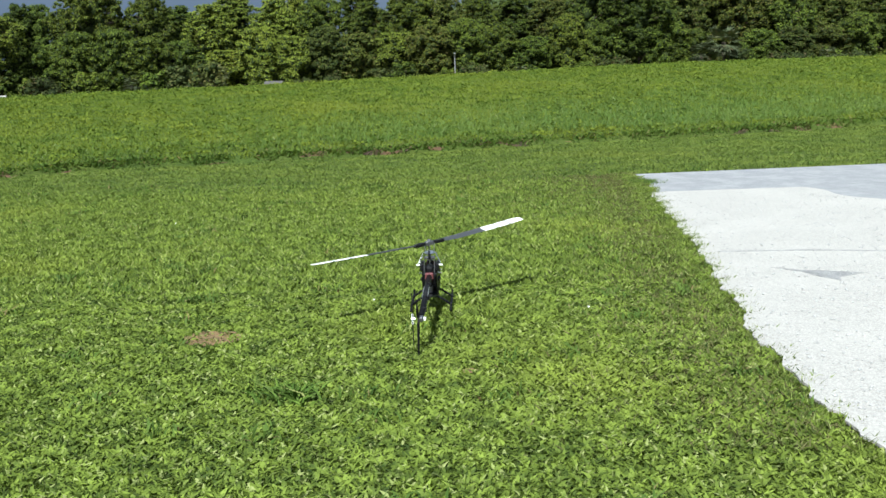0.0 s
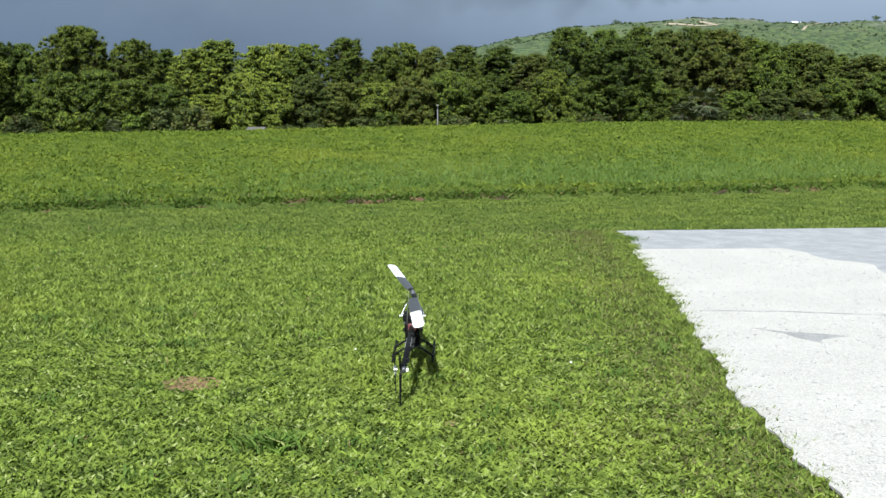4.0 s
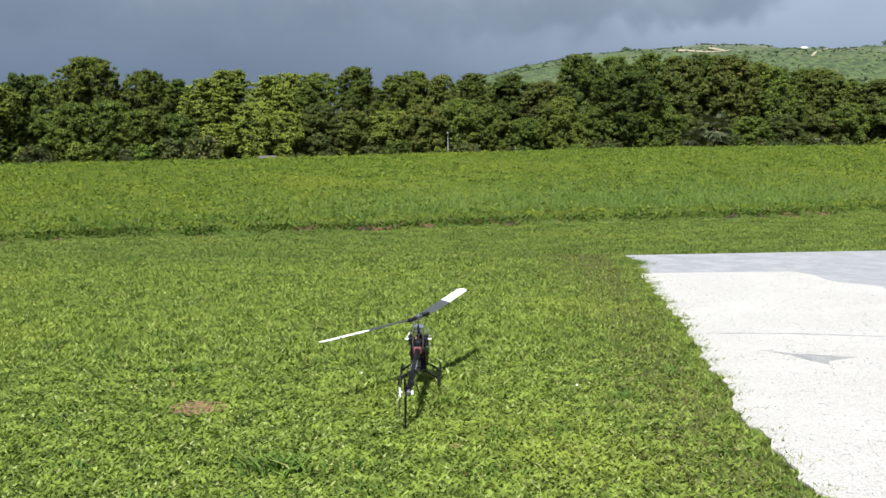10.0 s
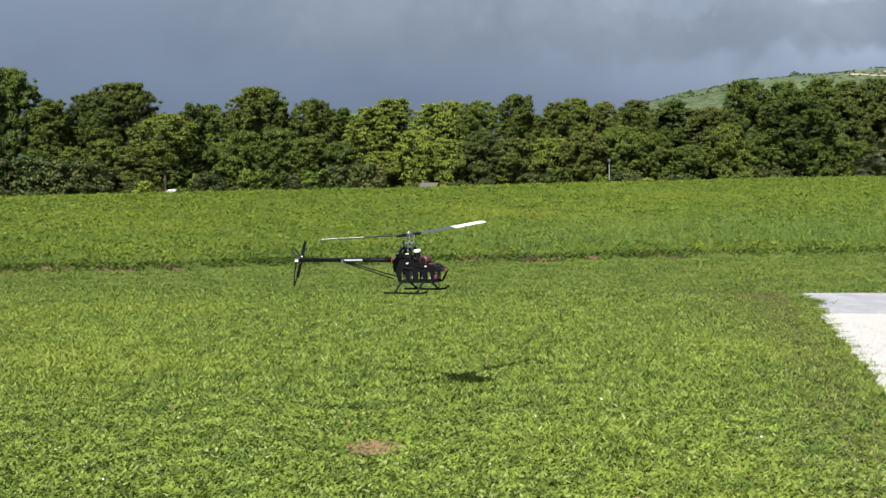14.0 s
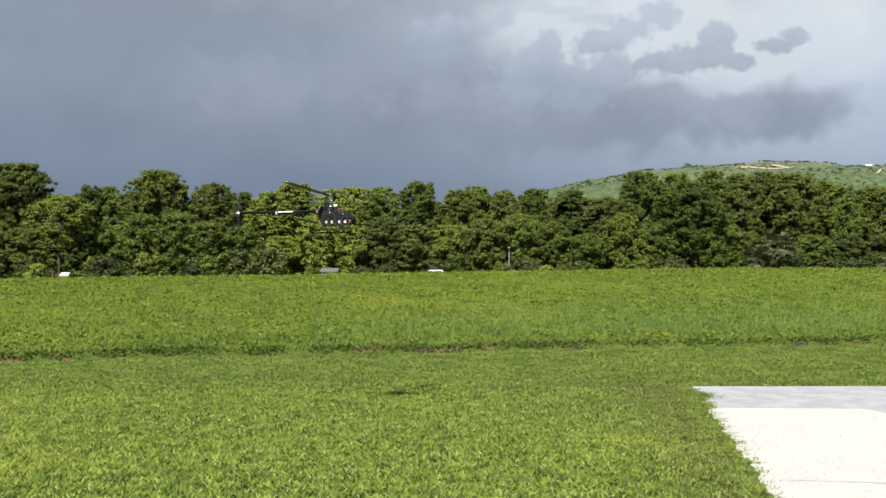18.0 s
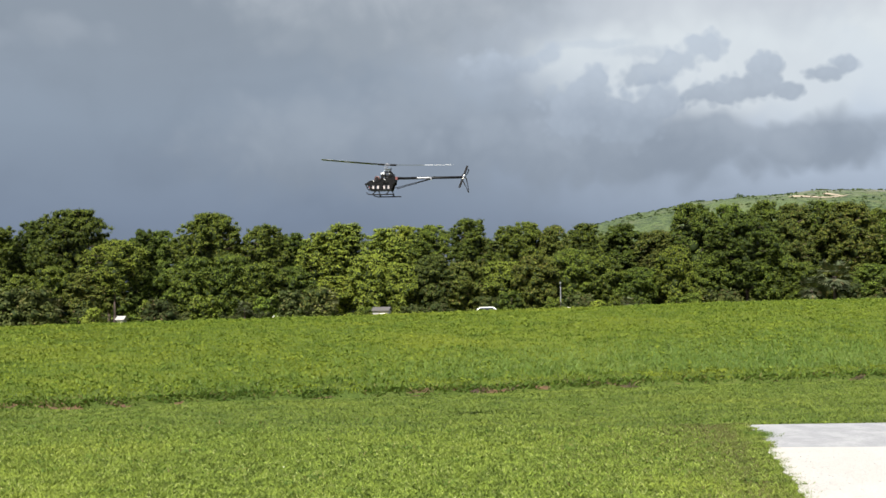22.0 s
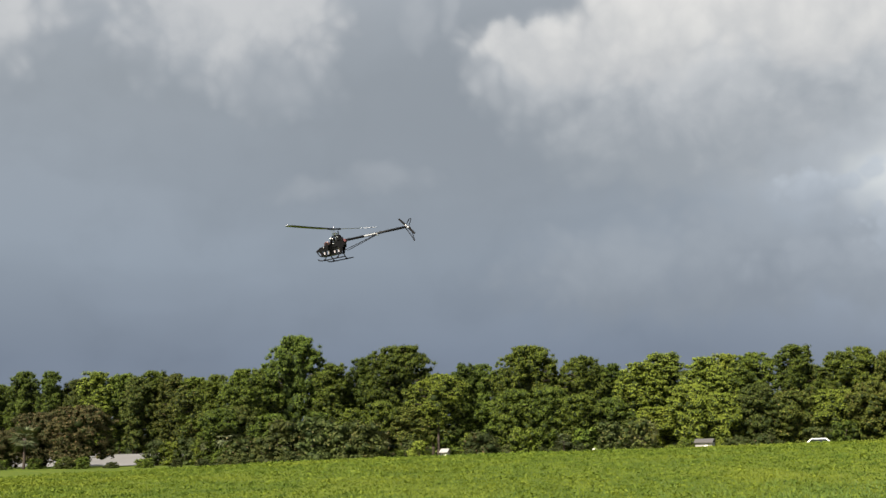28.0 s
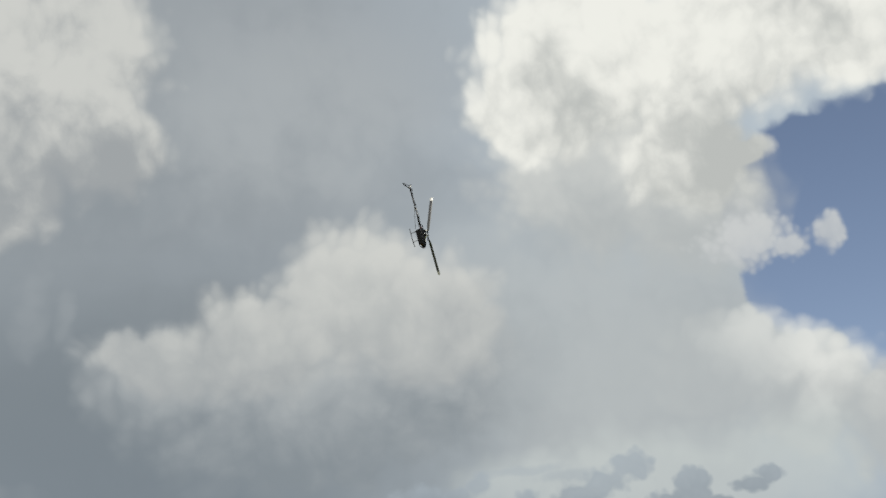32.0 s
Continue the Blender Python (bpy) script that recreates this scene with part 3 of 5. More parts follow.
def land(x, y):
    x, y = np.asarray(x, float), np.asarray(y, float)
    d, top = y - ditch_y(x), crest_y(x)
    u = np.clip(d / (top - ditch_y(x)), 0, 1)
    rise = 0.14 * np.clip((d - 0.05) / 0.16, 0, 1) + (crest_z(x) - 0.19) * u * (1.5 - 0.5 * u * u)
    fall = np.clip((y - top - 1.5) / 16.0, 0, 1)
    fall = fall * fall * (3 - 2 * fall)
    z = np.where(d > 0, rise * (1 - fall) - 0.6 * fall, 0.0) - 0.10 * np.exp(-(d / 0.35) ** 2)
    wave = 0.012 * np.sin(x * 1.7 + 0.6 * y) * np.sin(0.9 * y - 0.5 * x) * np.clip((y - 3) / 6, 0, 1)
    on_pad = (x > 1.2) & (y < 17)
    return z + np.where(on_pad, 0.0, wave)


def build_ground():
    xs = np.concatenate([-np.geomspace(3500, 50, 22), np.arange(-45, 45.1, 0.75), np.geomspace(50, 3500, 22)])
    ys = np.concatenate([-np.geomspace(3000, 12, 14), np.arange(-8, 16, 1.0), np.arange(16, 26, 0.18), np.arange(26, 62, 0.6), np.geomspace(64, 4200, 34)])
    gx, gy = np.meshgrid(xs, ys)
    verts = np.stack([gx, gy, land(gx, gy)], -1).reshape(-1, 3)
    w, h = len(xs), len(ys)
    i = np.arange(w * h).reshape(h, w)
    faces = np.stack([i[:-1, :-1], i[:-1, 1:], i[1:, 1:], i[1:, :-1]], -1).reshape(-1, 4)
    ob = new("ground", mesh_of("ground", verts, faces, M_TURF, True))
    tagged(ob, "mown green field rising to a grassy bank", "ground", kind="structure")


build_ground()

# the pad: old asphalt with a sheet of white crushed shell on it
PAD_EDGE = ((1.50, -6.0), (1.50, 2.0), (1.53, 4.6), (1.55, 5.8), (1.66, 6.5), (1.75, 7.6), (1.87, 8.55), (2.05, 10.8), (2.26, 13.5), (2.32, 15.1))


def pad_left(y):
    return np.interp(y, [p[1] for p in PAD_EDGE], [p[0] for p in PAD_EDGE]) + 0.018 * np.sin(np.asarray(y) * 5.0) + 0.014 * np.sin(np.asarray(y) * 13.0 + 1) + 0.012 * np.sin(np.asarray(y) * 29.0)


def pad_far(x):
    return np.interp(x, (2.3, 4.0, 6.1, 16.0), (15.1, 15.42, 15.55, 16.2)) + 0.03 * np.sin(np.asarray(x) * 7)


def sheet_between(name, rows, z, thick, mat, label, category):
    """A thin slab whose rows run from a left to a right edge."""
    bm = fresh()
    top = [[bm.verts.new((a + (b - a) * k / 12, y0 + (y1 - y0) * k / 12, z)) for k in range(13)] for a, y0, b, y1 in rows]
    low = [[bm.verts.new((v.co.x, v.co.y, z - thick)) for v in (row[0], row[-1])] for row in top]
    for r, s in zip(top, top[1:]):
        for k in range(12):
            bm.faces.new((r[k], r[k + 1], s[k + 1], s[k]))
    for r, s, p, q in zip(top, top[1:], low, low[1:]):
        bm.faces.new((r[0], s[0], q[0], p[0]))
    for row, sgn in ((top[0], 1), (top[-1], -1)):
        edge = [bm.verts.new((v.co.x, v.co.y, z - thick)) for v in row]
        for k in range(12):
            bm.faces.new((row[k], edge[k], edge[k + 1], row[k + 1]))
    me = bpy.data.meshes.new(name)
    bmesh.ops.recalc_face_normals(bm, faces=bm.faces[:])
    bm.to_mesh(me)
    bm.free()
    me.materials.append(mat)
    return tagged(new(name, me), label, category, kind="structure")


def shell_right(y):
    return np.interp(y, (-6, 8.0, 9.4, 10.2, 10.8, 11.4, 11.95, 12.4, 12.7, 12.8), (16.0, 9.0, 5.0, 4.35, 4.20, 4.18, 4.12, 3.95, 3.75, 3.0))


def build_pad():
    steps = [-6 + 0.07 * k for k in range(301)]
    rows = [(float(pad_left(y)), y, 16.0, y) for y in steps]
    rows.append((2.32, float(pad_far(2.32)), 16.0, float(pad_far(16.0))))
    sheet_between("pavement", rows, 0.012, 0.06, M_ASPHALT, "weathered grey asphalt pad beside the grass", "pavement")
    white = []
    for k in range(0, 280):
        y = -6 + k * 0.07
        if y > 12.75:
            break
        right = float(shell_right(y))
        white.append((float(pad_left(y)) - 0.03, y + 0.05 * math.sin(y * 5), right + 0.12 * math.sin(y * 4.1), y + 0.1 * math.sin(y * 3)))
    sheet_between("gravel_layer", white, 0.026, 0.012, M_SHELL, "sheet of bright white crushed shell over asphalt", "gravel")


    # a joint with grit in it, and a worn spot where the asphalt shows
    for name, outline, label in (("joint", [(1.95, 8.44), (2.6, 8.37), (3.2, 8.20), (4.2, 8.0), (4.2, 8.03), (3.2, 8.235), (2.6, 8.41), (1.95, 8.47)], "dark gritty joint across the pad"),
                                 ("worn_patch", [(2.14, 7.72), (2.30, 7.50), (2.36, 7.30), (2.44, 7.16), (2.47, 7.28), (2.68, 7.40), (2.45, 7.52), (2.33, 7.55)], "worn spot of grey asphalt in the gravel")):
        bm = prism(fresh(), outline, "z", 0.020, 0.0295)
        me = bpy.data.meshes.new(name)
        bm.to_mesh(me)
        bm.free()
        me.materials.append(M_WORN)
        tagged(new(name, me), label, "pavement", kind="structure")


build_pad()


def build_soil():
    """The cut bank at the ditch and the bare spots in the turf."""
    xs = np.arange(-30, 22, 0.3)
    rng = np.random.default_rng(5)
    y0 = ditch_y(xs)
    bare = np.clip(0.15 + np.sin(xs * 1.9) * 0.6 + np.sin(xs * 0.77 + 2) + 0.3 * rng.standard_normal(len(xs)) + 0.2, 0.38, 1)
    lo, hi = y0 - (0.03 + 0.12 * rng.random(len(xs))) * bare, y0 + (0.16 + 0.22 * rng.random(len(xs))) * bare
    rows = [np.stack([xs, y, land(xs, y) + 0.006], -1) for y in (lo, y0, y0 + 0.12 * bare, hi)]
    verts = np.concatenate(rows)
    w = len(xs)
    i = np.arange(4 * w).reshape(4, w)
    faces = np.stack([i[:-1, :-1], i[:-1, 1:], i[1:, 1:], i[1:, :-1]], -1).reshape(-1, 4)
    # the overhang's shade is in the soil colour, between red-brown patches
    tagged(new("ditch_bank", mesh_of("ditch_bank", verts, faces, M_SOIL_SHADE, True)), "cut bank of brown soil with painted shade at the foot of the slope", "soil bank", kind="structure")
    for x, y, a, b in SPOTS:
        bm = fresh()
        rim = [bm.verts.new((x + a * (0.8 + 0.3 * rng.random()) * math.cos(t), y + b * (0.8 + 0.3 * rng.random()) * math.sin(t), 0.007)) for t in np.linspace(0, 2 * math.pi, 18)[:-1]]
        mid = bm.verts.new((x, y, 0.012))
        for p, q in zip(rim, rim[1:] + rim[:1]):
            bm.faces.new((p, q, mid))
        me = bpy.data.meshes.new("bare_patch")
        bm.to_mesh(me)
        bm.free()
        me.materials.append(M_CLAY)
        tagged(new("bare_patch", me), "small bare patch of reddish dirt in the turf", "soil patch", kind="structure")


SPOTS = ((-1.40, 6.20, 0.19, 0.20), (0.035, 5.31, 0.04, 0.05))
build_soil()


# ---- grass ----
GOLD = (1 + 5 ** 0.5) / 2
ICO = np.array([(-1, GOLD, 0), (1, GOLD, 0), (-1, -GOLD, 0), (1, -GOLD, 0), (0, -1, GOLD), (0, 1, GOLD), (0, -1, -GOLD), (0, 1, -GOLD), (GOLD, 0, -1), (GOLD, 0, 1), (-GOLD, 0, -1), (-GOLD, 0, 1)]) / 1.902
ICO_FACES = np.array([(0, 11, 5), (0, 5, 1), (0, 1, 7), (0, 7, 10), (0, 10, 11), (1, 5, 9), (5, 11, 4), (11, 10, 2), (10, 7, 6), (7, 1, 8), (3, 9, 4), (3, 4, 2), (3, 2, 6), (3, 6, 8), (3, 8, 9),
                      (4, 9, 5), (2, 4, 11), (6, 2, 10), (8, 6, 7), (9, 8, 1)])


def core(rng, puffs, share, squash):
    """The dense, lumpy inside of each puff; crowns colour it dark as painted shade between the leaves."""
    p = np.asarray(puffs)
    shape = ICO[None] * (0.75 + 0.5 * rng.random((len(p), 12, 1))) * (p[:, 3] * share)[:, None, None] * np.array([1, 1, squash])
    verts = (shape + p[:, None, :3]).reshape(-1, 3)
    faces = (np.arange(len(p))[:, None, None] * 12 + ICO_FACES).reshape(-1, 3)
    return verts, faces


def leafy(name, rng, puffs, per, size, squash, mat, parent, share=0.62, core_mat=None, inside=()):
    """A crown: four-cornered leaf pieces round a core of three-cornered ones, in one mesh."""
    v, f = leaf_cloud(rng, puffs, per, size, squash)
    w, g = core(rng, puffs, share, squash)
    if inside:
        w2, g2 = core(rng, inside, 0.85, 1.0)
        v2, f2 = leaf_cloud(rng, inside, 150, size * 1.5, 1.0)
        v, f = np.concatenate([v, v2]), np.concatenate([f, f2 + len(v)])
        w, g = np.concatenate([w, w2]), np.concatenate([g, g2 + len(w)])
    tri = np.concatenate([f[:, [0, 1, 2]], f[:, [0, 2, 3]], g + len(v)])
    # the core's dark colour is the crown's inner shade, painted on
    me = mesh_of(name, np.concatenate([v, w]), tri, [mat, core_mat or M_CORE_SHADE])
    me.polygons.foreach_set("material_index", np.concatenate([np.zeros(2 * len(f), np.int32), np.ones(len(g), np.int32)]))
    ob = new(name, me)
    ob.parent = parent
    return ob


def leaf_cloud(rng, puffs, per, size, squash=0.75):
    """Leaf pieces on the upper and outer side of many puffs (x, y, z, r); few hang below, so a crown's core, painted
    dark as shade, shows there.
    """
    puffs = np.asarray(puffs)
    k = len(puffs) * per
    p = np.repeat(puffs, per, 0)
    d = rng.standard_normal((k, 3))
    d /= np.linalg.norm(d, axis=1, keepdims=True)
    d[:, 2] = np.where((d[:, 2] < -0.15) & (rng.random(k) < 0.7), -d[:, 2], d[:, 2])
    r = p[:, 3] * (0.58 + 0.56 * rng.random(k))
    c = p[:, :3] + d * r[:, None] * np.array([1, 1, squash])
    nrm = d + np.array([0, 0, 0.35]) + 0.5 * rng.standard_normal((k, 3))
    nrm /= np.linalg.norm(nrm, axis=1, keepdims=True)
    a = np.cross(nrm, rng.standard_normal((k, 3)))
    a /= np.linalg.norm(a, axis=1, keepdims=True)
    b = np.cross(nrm, a)
    s = (size * (0.6 + 0.8 * rng.random(k)))[:, None]
    verts = np.stack([c - a * s, c + b * s * 0.6, c + a * s, c - b * s * 0.6], 1).reshape(-1, 3)
    return verts, np.arange(k)[:, None] * 4 + np.array([0, 1, 2, 3])


def blades(rng, x, y, tall, wide, lean, mat, name, label, bent=True, category="grass"):
    """A blade at each place: a tapered strip that leans and bends."""
    k = len(x)
    z = land(x, y)
    turn, face = rng.random(k) * 2 * np.pi, rng.random(k) * 2 * np.pi
    tip = tall * (0.6 + 0.7 * rng.random(k))
    out = lean * tip * (0.4 + 0.9 * rng.random(k))
    w = wide * (0.6 + 0.8 * rng.random(k))
    base = np.stack([x, y, z - 0.004], -1)
    away = np.stack([np.cos(turn), np.sin(turn), np.zeros(k)], -1)
    side = np.stack([np.cos(face), np.sin(face), np.zeros(k)], -1) * w[:, None] * 0.5
    mid = base + away * (out * 0.35)[:, None] + np.array([0, 0, 1]) * (tip * 0.62)[:, None]
    end = base + away * out[:, None] + np.array([0, 0, 1]) * (tip * (0.92 if bent else 1.0))[:, None]
    if bent:
        verts = np.stack([base - side * 0.6, base + side * 0.6, mid + side, mid - side, end + side * 0.25, end - side * 0.25], 1).reshape(-1, 3)
        i = np.arange(k)[:, None] * 6
        faces = np.concatenate([i + np.array([0, 1, 2, 3]), i + np.array([3, 2, 4, 5])])
    else:
        verts = np.stack([base - side, base + side, end], 1).reshape(-1, 3)
        faces = np.arange(k)[:, None] * 3 + np.array([0, 1, 2])
    ob = new(name, mesh_of(name, verts, faces, mat))
    return tagged(ob, label, category, kind="stuff")


def field(rng, density, y0, y1, left=-0.98, right=0.44, clump=0.0):
    """Places spread over the stretch of lawn between two distances, thinner in uneven patches."""
    area = (y1 - y0) * (right - left) * (y0 + y1) / 2
    k = int(area * density)
    y = np.sqrt(rng.random(k) * (y1 * y1 - y0 * y0) + y0 * y0)
    x = y * (left + (right - left) * rng.random(k))
    keep = x < np.where(y < 15.3, pad_left(y) + 0.05 * rng.standard_normal(k), np.where(y < 16.3, 99, 99))
    keep |= (y > pad_far(x) + 0.02) & (x > 2.2)
    keep &= y < ditch_y(x) - 0.1
    for sx, sy, a, b in SPOTS:
        inside = ((x - sx) / a) ** 2 + ((y - sy) / b) ** 2 < 1
        keep &= ~inside | (rng.random(k) < 0.33)
    return x[keep], y[keep]


CLUMPS = ((-0.82, 4.95), (-0.74, 4.90))


def build_grass():
    rng = np.random.default_rng(11)
    lawn = "short weedy lawn grass, freshly mown"
    x, y = field(rng, 7200, 3.4, 7.5, -0.62)
    blades(rng, x, y, 0.023, 0.0150, 1.15, M_LAWN, "lawn_grass", lawn)
    x, y = field(rng, 3300, 7.5, 15.5, -0.75)
    thin = rng.random(len(x)) < np.clip((15.5 - y) / 5.0, 0, 1)
    x, y = x[thin], y[thin]
    blades(rng, x, y, 0.034, 0.021, 1.3, M_LAWN, "lawn_grass", lawn, False)
    x, y = field(rng, 1000, 10.0, 24.5)
    blades(rng, x, y, 0.026, 0.022, 1.5, M_MOWN, "lawn_grass", lawn, False)
    # coarser tufts
    x, y = field(rng, 1.3, 3.4, 16.0, -0.9)
    reps = 34
    x, y = np.repeat(x, reps) + 0.055 * rng.standard_normal(len(x) * reps), np.repeat(y, reps) + 0.055 * rng.standard_normal(len(y) * reps)
    keep = x < np.where(y < 15.2, pad_left(y) + 0.1, 99)
    blades(rng, x[keep], y[keep], 0.052, 0.011, 1.0, M_WEED, "grass_tufts", "coarse darker grass tufts scattered in the lawn")
    # a few rank clumps
    for cx, cy in CLUMPS:
        k = 110
        a, r = rng.random(k) * 6.283, np.abs(rng.standard_normal(k)) * 0.07
        blades(rng, cx + r * np.cos(a), cy + r * np.sin(a), 0.075, 0.014, 1.1, M_RANK, "grass_clump", "rank clump of broad-bladed grass in the lawn", True, "grass clump")
    # longer grass where the model stands
    k = 3000
    x, y = -0.17 + 0.19 * rng.standard_normal(k), 6.62 + 0.26 * rng.standard_normal(k)
    blades(rng, x, y, 0.048, 0.012, 0.9, M_LAWN, "lawn_grass", "longer lawn grass where the model stands")
    # dry thatch along the pad and in worn spots
    k = 40000
    y = np.sqrt(rng.uniform(4.0 ** 2, 15.2 ** 2, k))
    x = pad_left(y) - np.abs(rng.standard_normal(k)) * 0.42 + 0.03
    x2, y2 = rng.normal(0.9, 0.75, k // 9), rng.normal(12.3, 1.7, k // 9)
    ok = x2 < pad_left(y2)
    blades(rng, np.concatenate([x, x2[ok]]), np.concatenate([y, y2[ok]]), 0.030, 0.016, 1.6, M_THATCH, "dry_thatch", "dry brownish grass beside the pad", False)
    # runners creeping over the edge of the pad
    k = 15000
    y = np.sqrt(rng.uniform(3.6 ** 2, 15.0 ** 2, k))
    ragged = 0.05 * np.sin(y * 31.0) + 0.04 * np.sin(y * 57.0 + 2) + 0.03 * np.sin(y * 13.0)
    x = pad_left(y) - 0.02 + 1.1 * ragged - np.abs(rng.standard_normal(k)) * 0.09
    blades(rng, x, y, 0.040, 0.015, 1.3, M_LAWN, "lawn_grass", "lawn grass creeping over the pad's edge", False)
    # small white blossoms
    x, y = field(rng, 0.14, 4.0, 12.0, -0.7)
    heads = np.stack([x, y, land(x, y) + 0.033, np.full(len(x), 0.007)], -1)
    verts, faces = core(rng, heads, 1.0, 0.8)
    tagged(new("clover_blossom", mesh_of("clover_blossom", verts, faces, M_WHITE)), "tiny white clover blossoms in the lawn", "flowers", kind="stuff")
    # the unmown slope
    k = 480000
    x = rng.uniform(-44, 25, k)
    u = rng.random(k) ** 1.3
    y = ditch_y(x) + 0.17 + u * (crest_y(x) + 2.5 - ditch_y(x))
    blades(rng, x, y, 0.040, 0.030, 1.0, M_BERM, "long_grass", "long unmown grass covering the slope", False)
    # weeds along the ditch
    k = 27000
    x = rng.uniform(-28, 22, k)
    gaps = 0.6 * np.sin(x * 1.9) + 0.5 * np.sin(x * 0.77 + 2) + 0.8 * np.sin(x * 5.3) + 0.6 * rng.standard_normal(k) > -0.75
    y = ditch_y(x) + 0.17 + 0.07 * rng.standard_normal(k)
    blades(rng, x[gaps], y[gaps], 0.058, 0.040, 1.6, M_WEED, "ditch_weeds", "dark rank weeds hanging over the cut bank", False)
    # broad-leaved weeds in clumps all over the slope
    k = 15000
    x = rng.uniform(-42, 25, k)
    y = ditch_y(x) + 0.4 + rng.random(k) ** 1.2 * (crest_y(x) + 1.0 - ditch_y(x))
    thick = np.sin(x * 0.55 + 0.3 * y) * np.sin(0.41 * y - 0.2 * x) + 0.7 * rng.standard_normal(k) > -0.4
    x, y = x[thick], y[thick]
    low = np.stack([x, y, land(x, y) + 0.01, 0.05 + 0.11 * rng.random(len(x))], -1)
    verts, faces = leaf_cloud(rng, low, 9, 0.034, 0.6)
    tagged(new("slope_weeds", mesh_of("slope_weeds", verts, faces, M_BERM)), "clumps of broad-leaved weeds in the long grass", "weeds", kind="stuff")
    # grass lobe creeping over the far corner of the pad
    k = 900
    x, y = 2.28 + 0.09 * rng.standard_normal(k), 14.0 + 0.16 * rng.standard_normal(k)
    blades(rng, x, y, 0.045, 0.016, 1.2, M_WEED, "grass_tufts", "dark grass creeping over the pad's corner", False)
    # a stand of bluish sedge low on the slope
    k = 20000
    x = 5.0 + 5.2 * rng.standard_normal(k)
    y = ditch_y(x) + 0.6 + np.abs(rng.standard_normal(k)) * 2.2
    blades(rng, x, y, 0.100, 0.018, 0.8, M_REED, "sedge", "taller bluish green sedge low on the slope", False)


build_grass()


def build_pebbles():
    rng = np.random.default_rng(3)
    k = 4200
    y = np.sqrt(rng.random(k) * (12.4 ** 2 - 3.6 ** 2) + 3.6 ** 2)
    x = pad_left(y) + 0.02 + rng.random(k) ** 0.8 * np.maximum(0.1, 0.46 * y - pad_left(y))
    keep = x < shell_right(y) - 0.1
    x, y = x[keep], y[keep]
    k = len(x)
    size = 0.004 + 0.009 * rng.random(k) ** 3
    shape = np.array([(1, 0, 0), (0, 1, 0), (-1, 0, 0), (0, -1, 0), (0, 0, 0.7), (0, 0, -0.4)])
    turn = rng.random(k) * 6.283
    c, s = np.cos(turn)[:, None], np.sin(turn)[:, None]
    base = shape[None] * (0.7 + 0.6 * rng.random((k, 6, 1)))
    verts = np.stack([base[..., 0] * c - base[..., 1] * s, base[..., 0] * s + base[..., 1] * c, base[..., 2]], -1) * size[:, None, None]
    verts += np.stack([x, y, np.full(k, 0.029)], -1)[:, None]
    tri = np.array([(0, 1, 4), (1, 2, 4), (2, 3, 4), (3, 0, 4), (1, 0, 5), (2, 1, 5), (3, 2, 5), (0, 3, 5)])
    faces = (np.arange(k)[:, None, None] * 6 + tri).reshape(-1, 3)
    tagged(new("shell_pebbles", mesh_of("shell_pebbles", verts.reshape(-1, 3), faces, M_PEBBLE)), "loose white shell pebbles on the pad", "pebbles", kind="stuff")


build_pebbles()


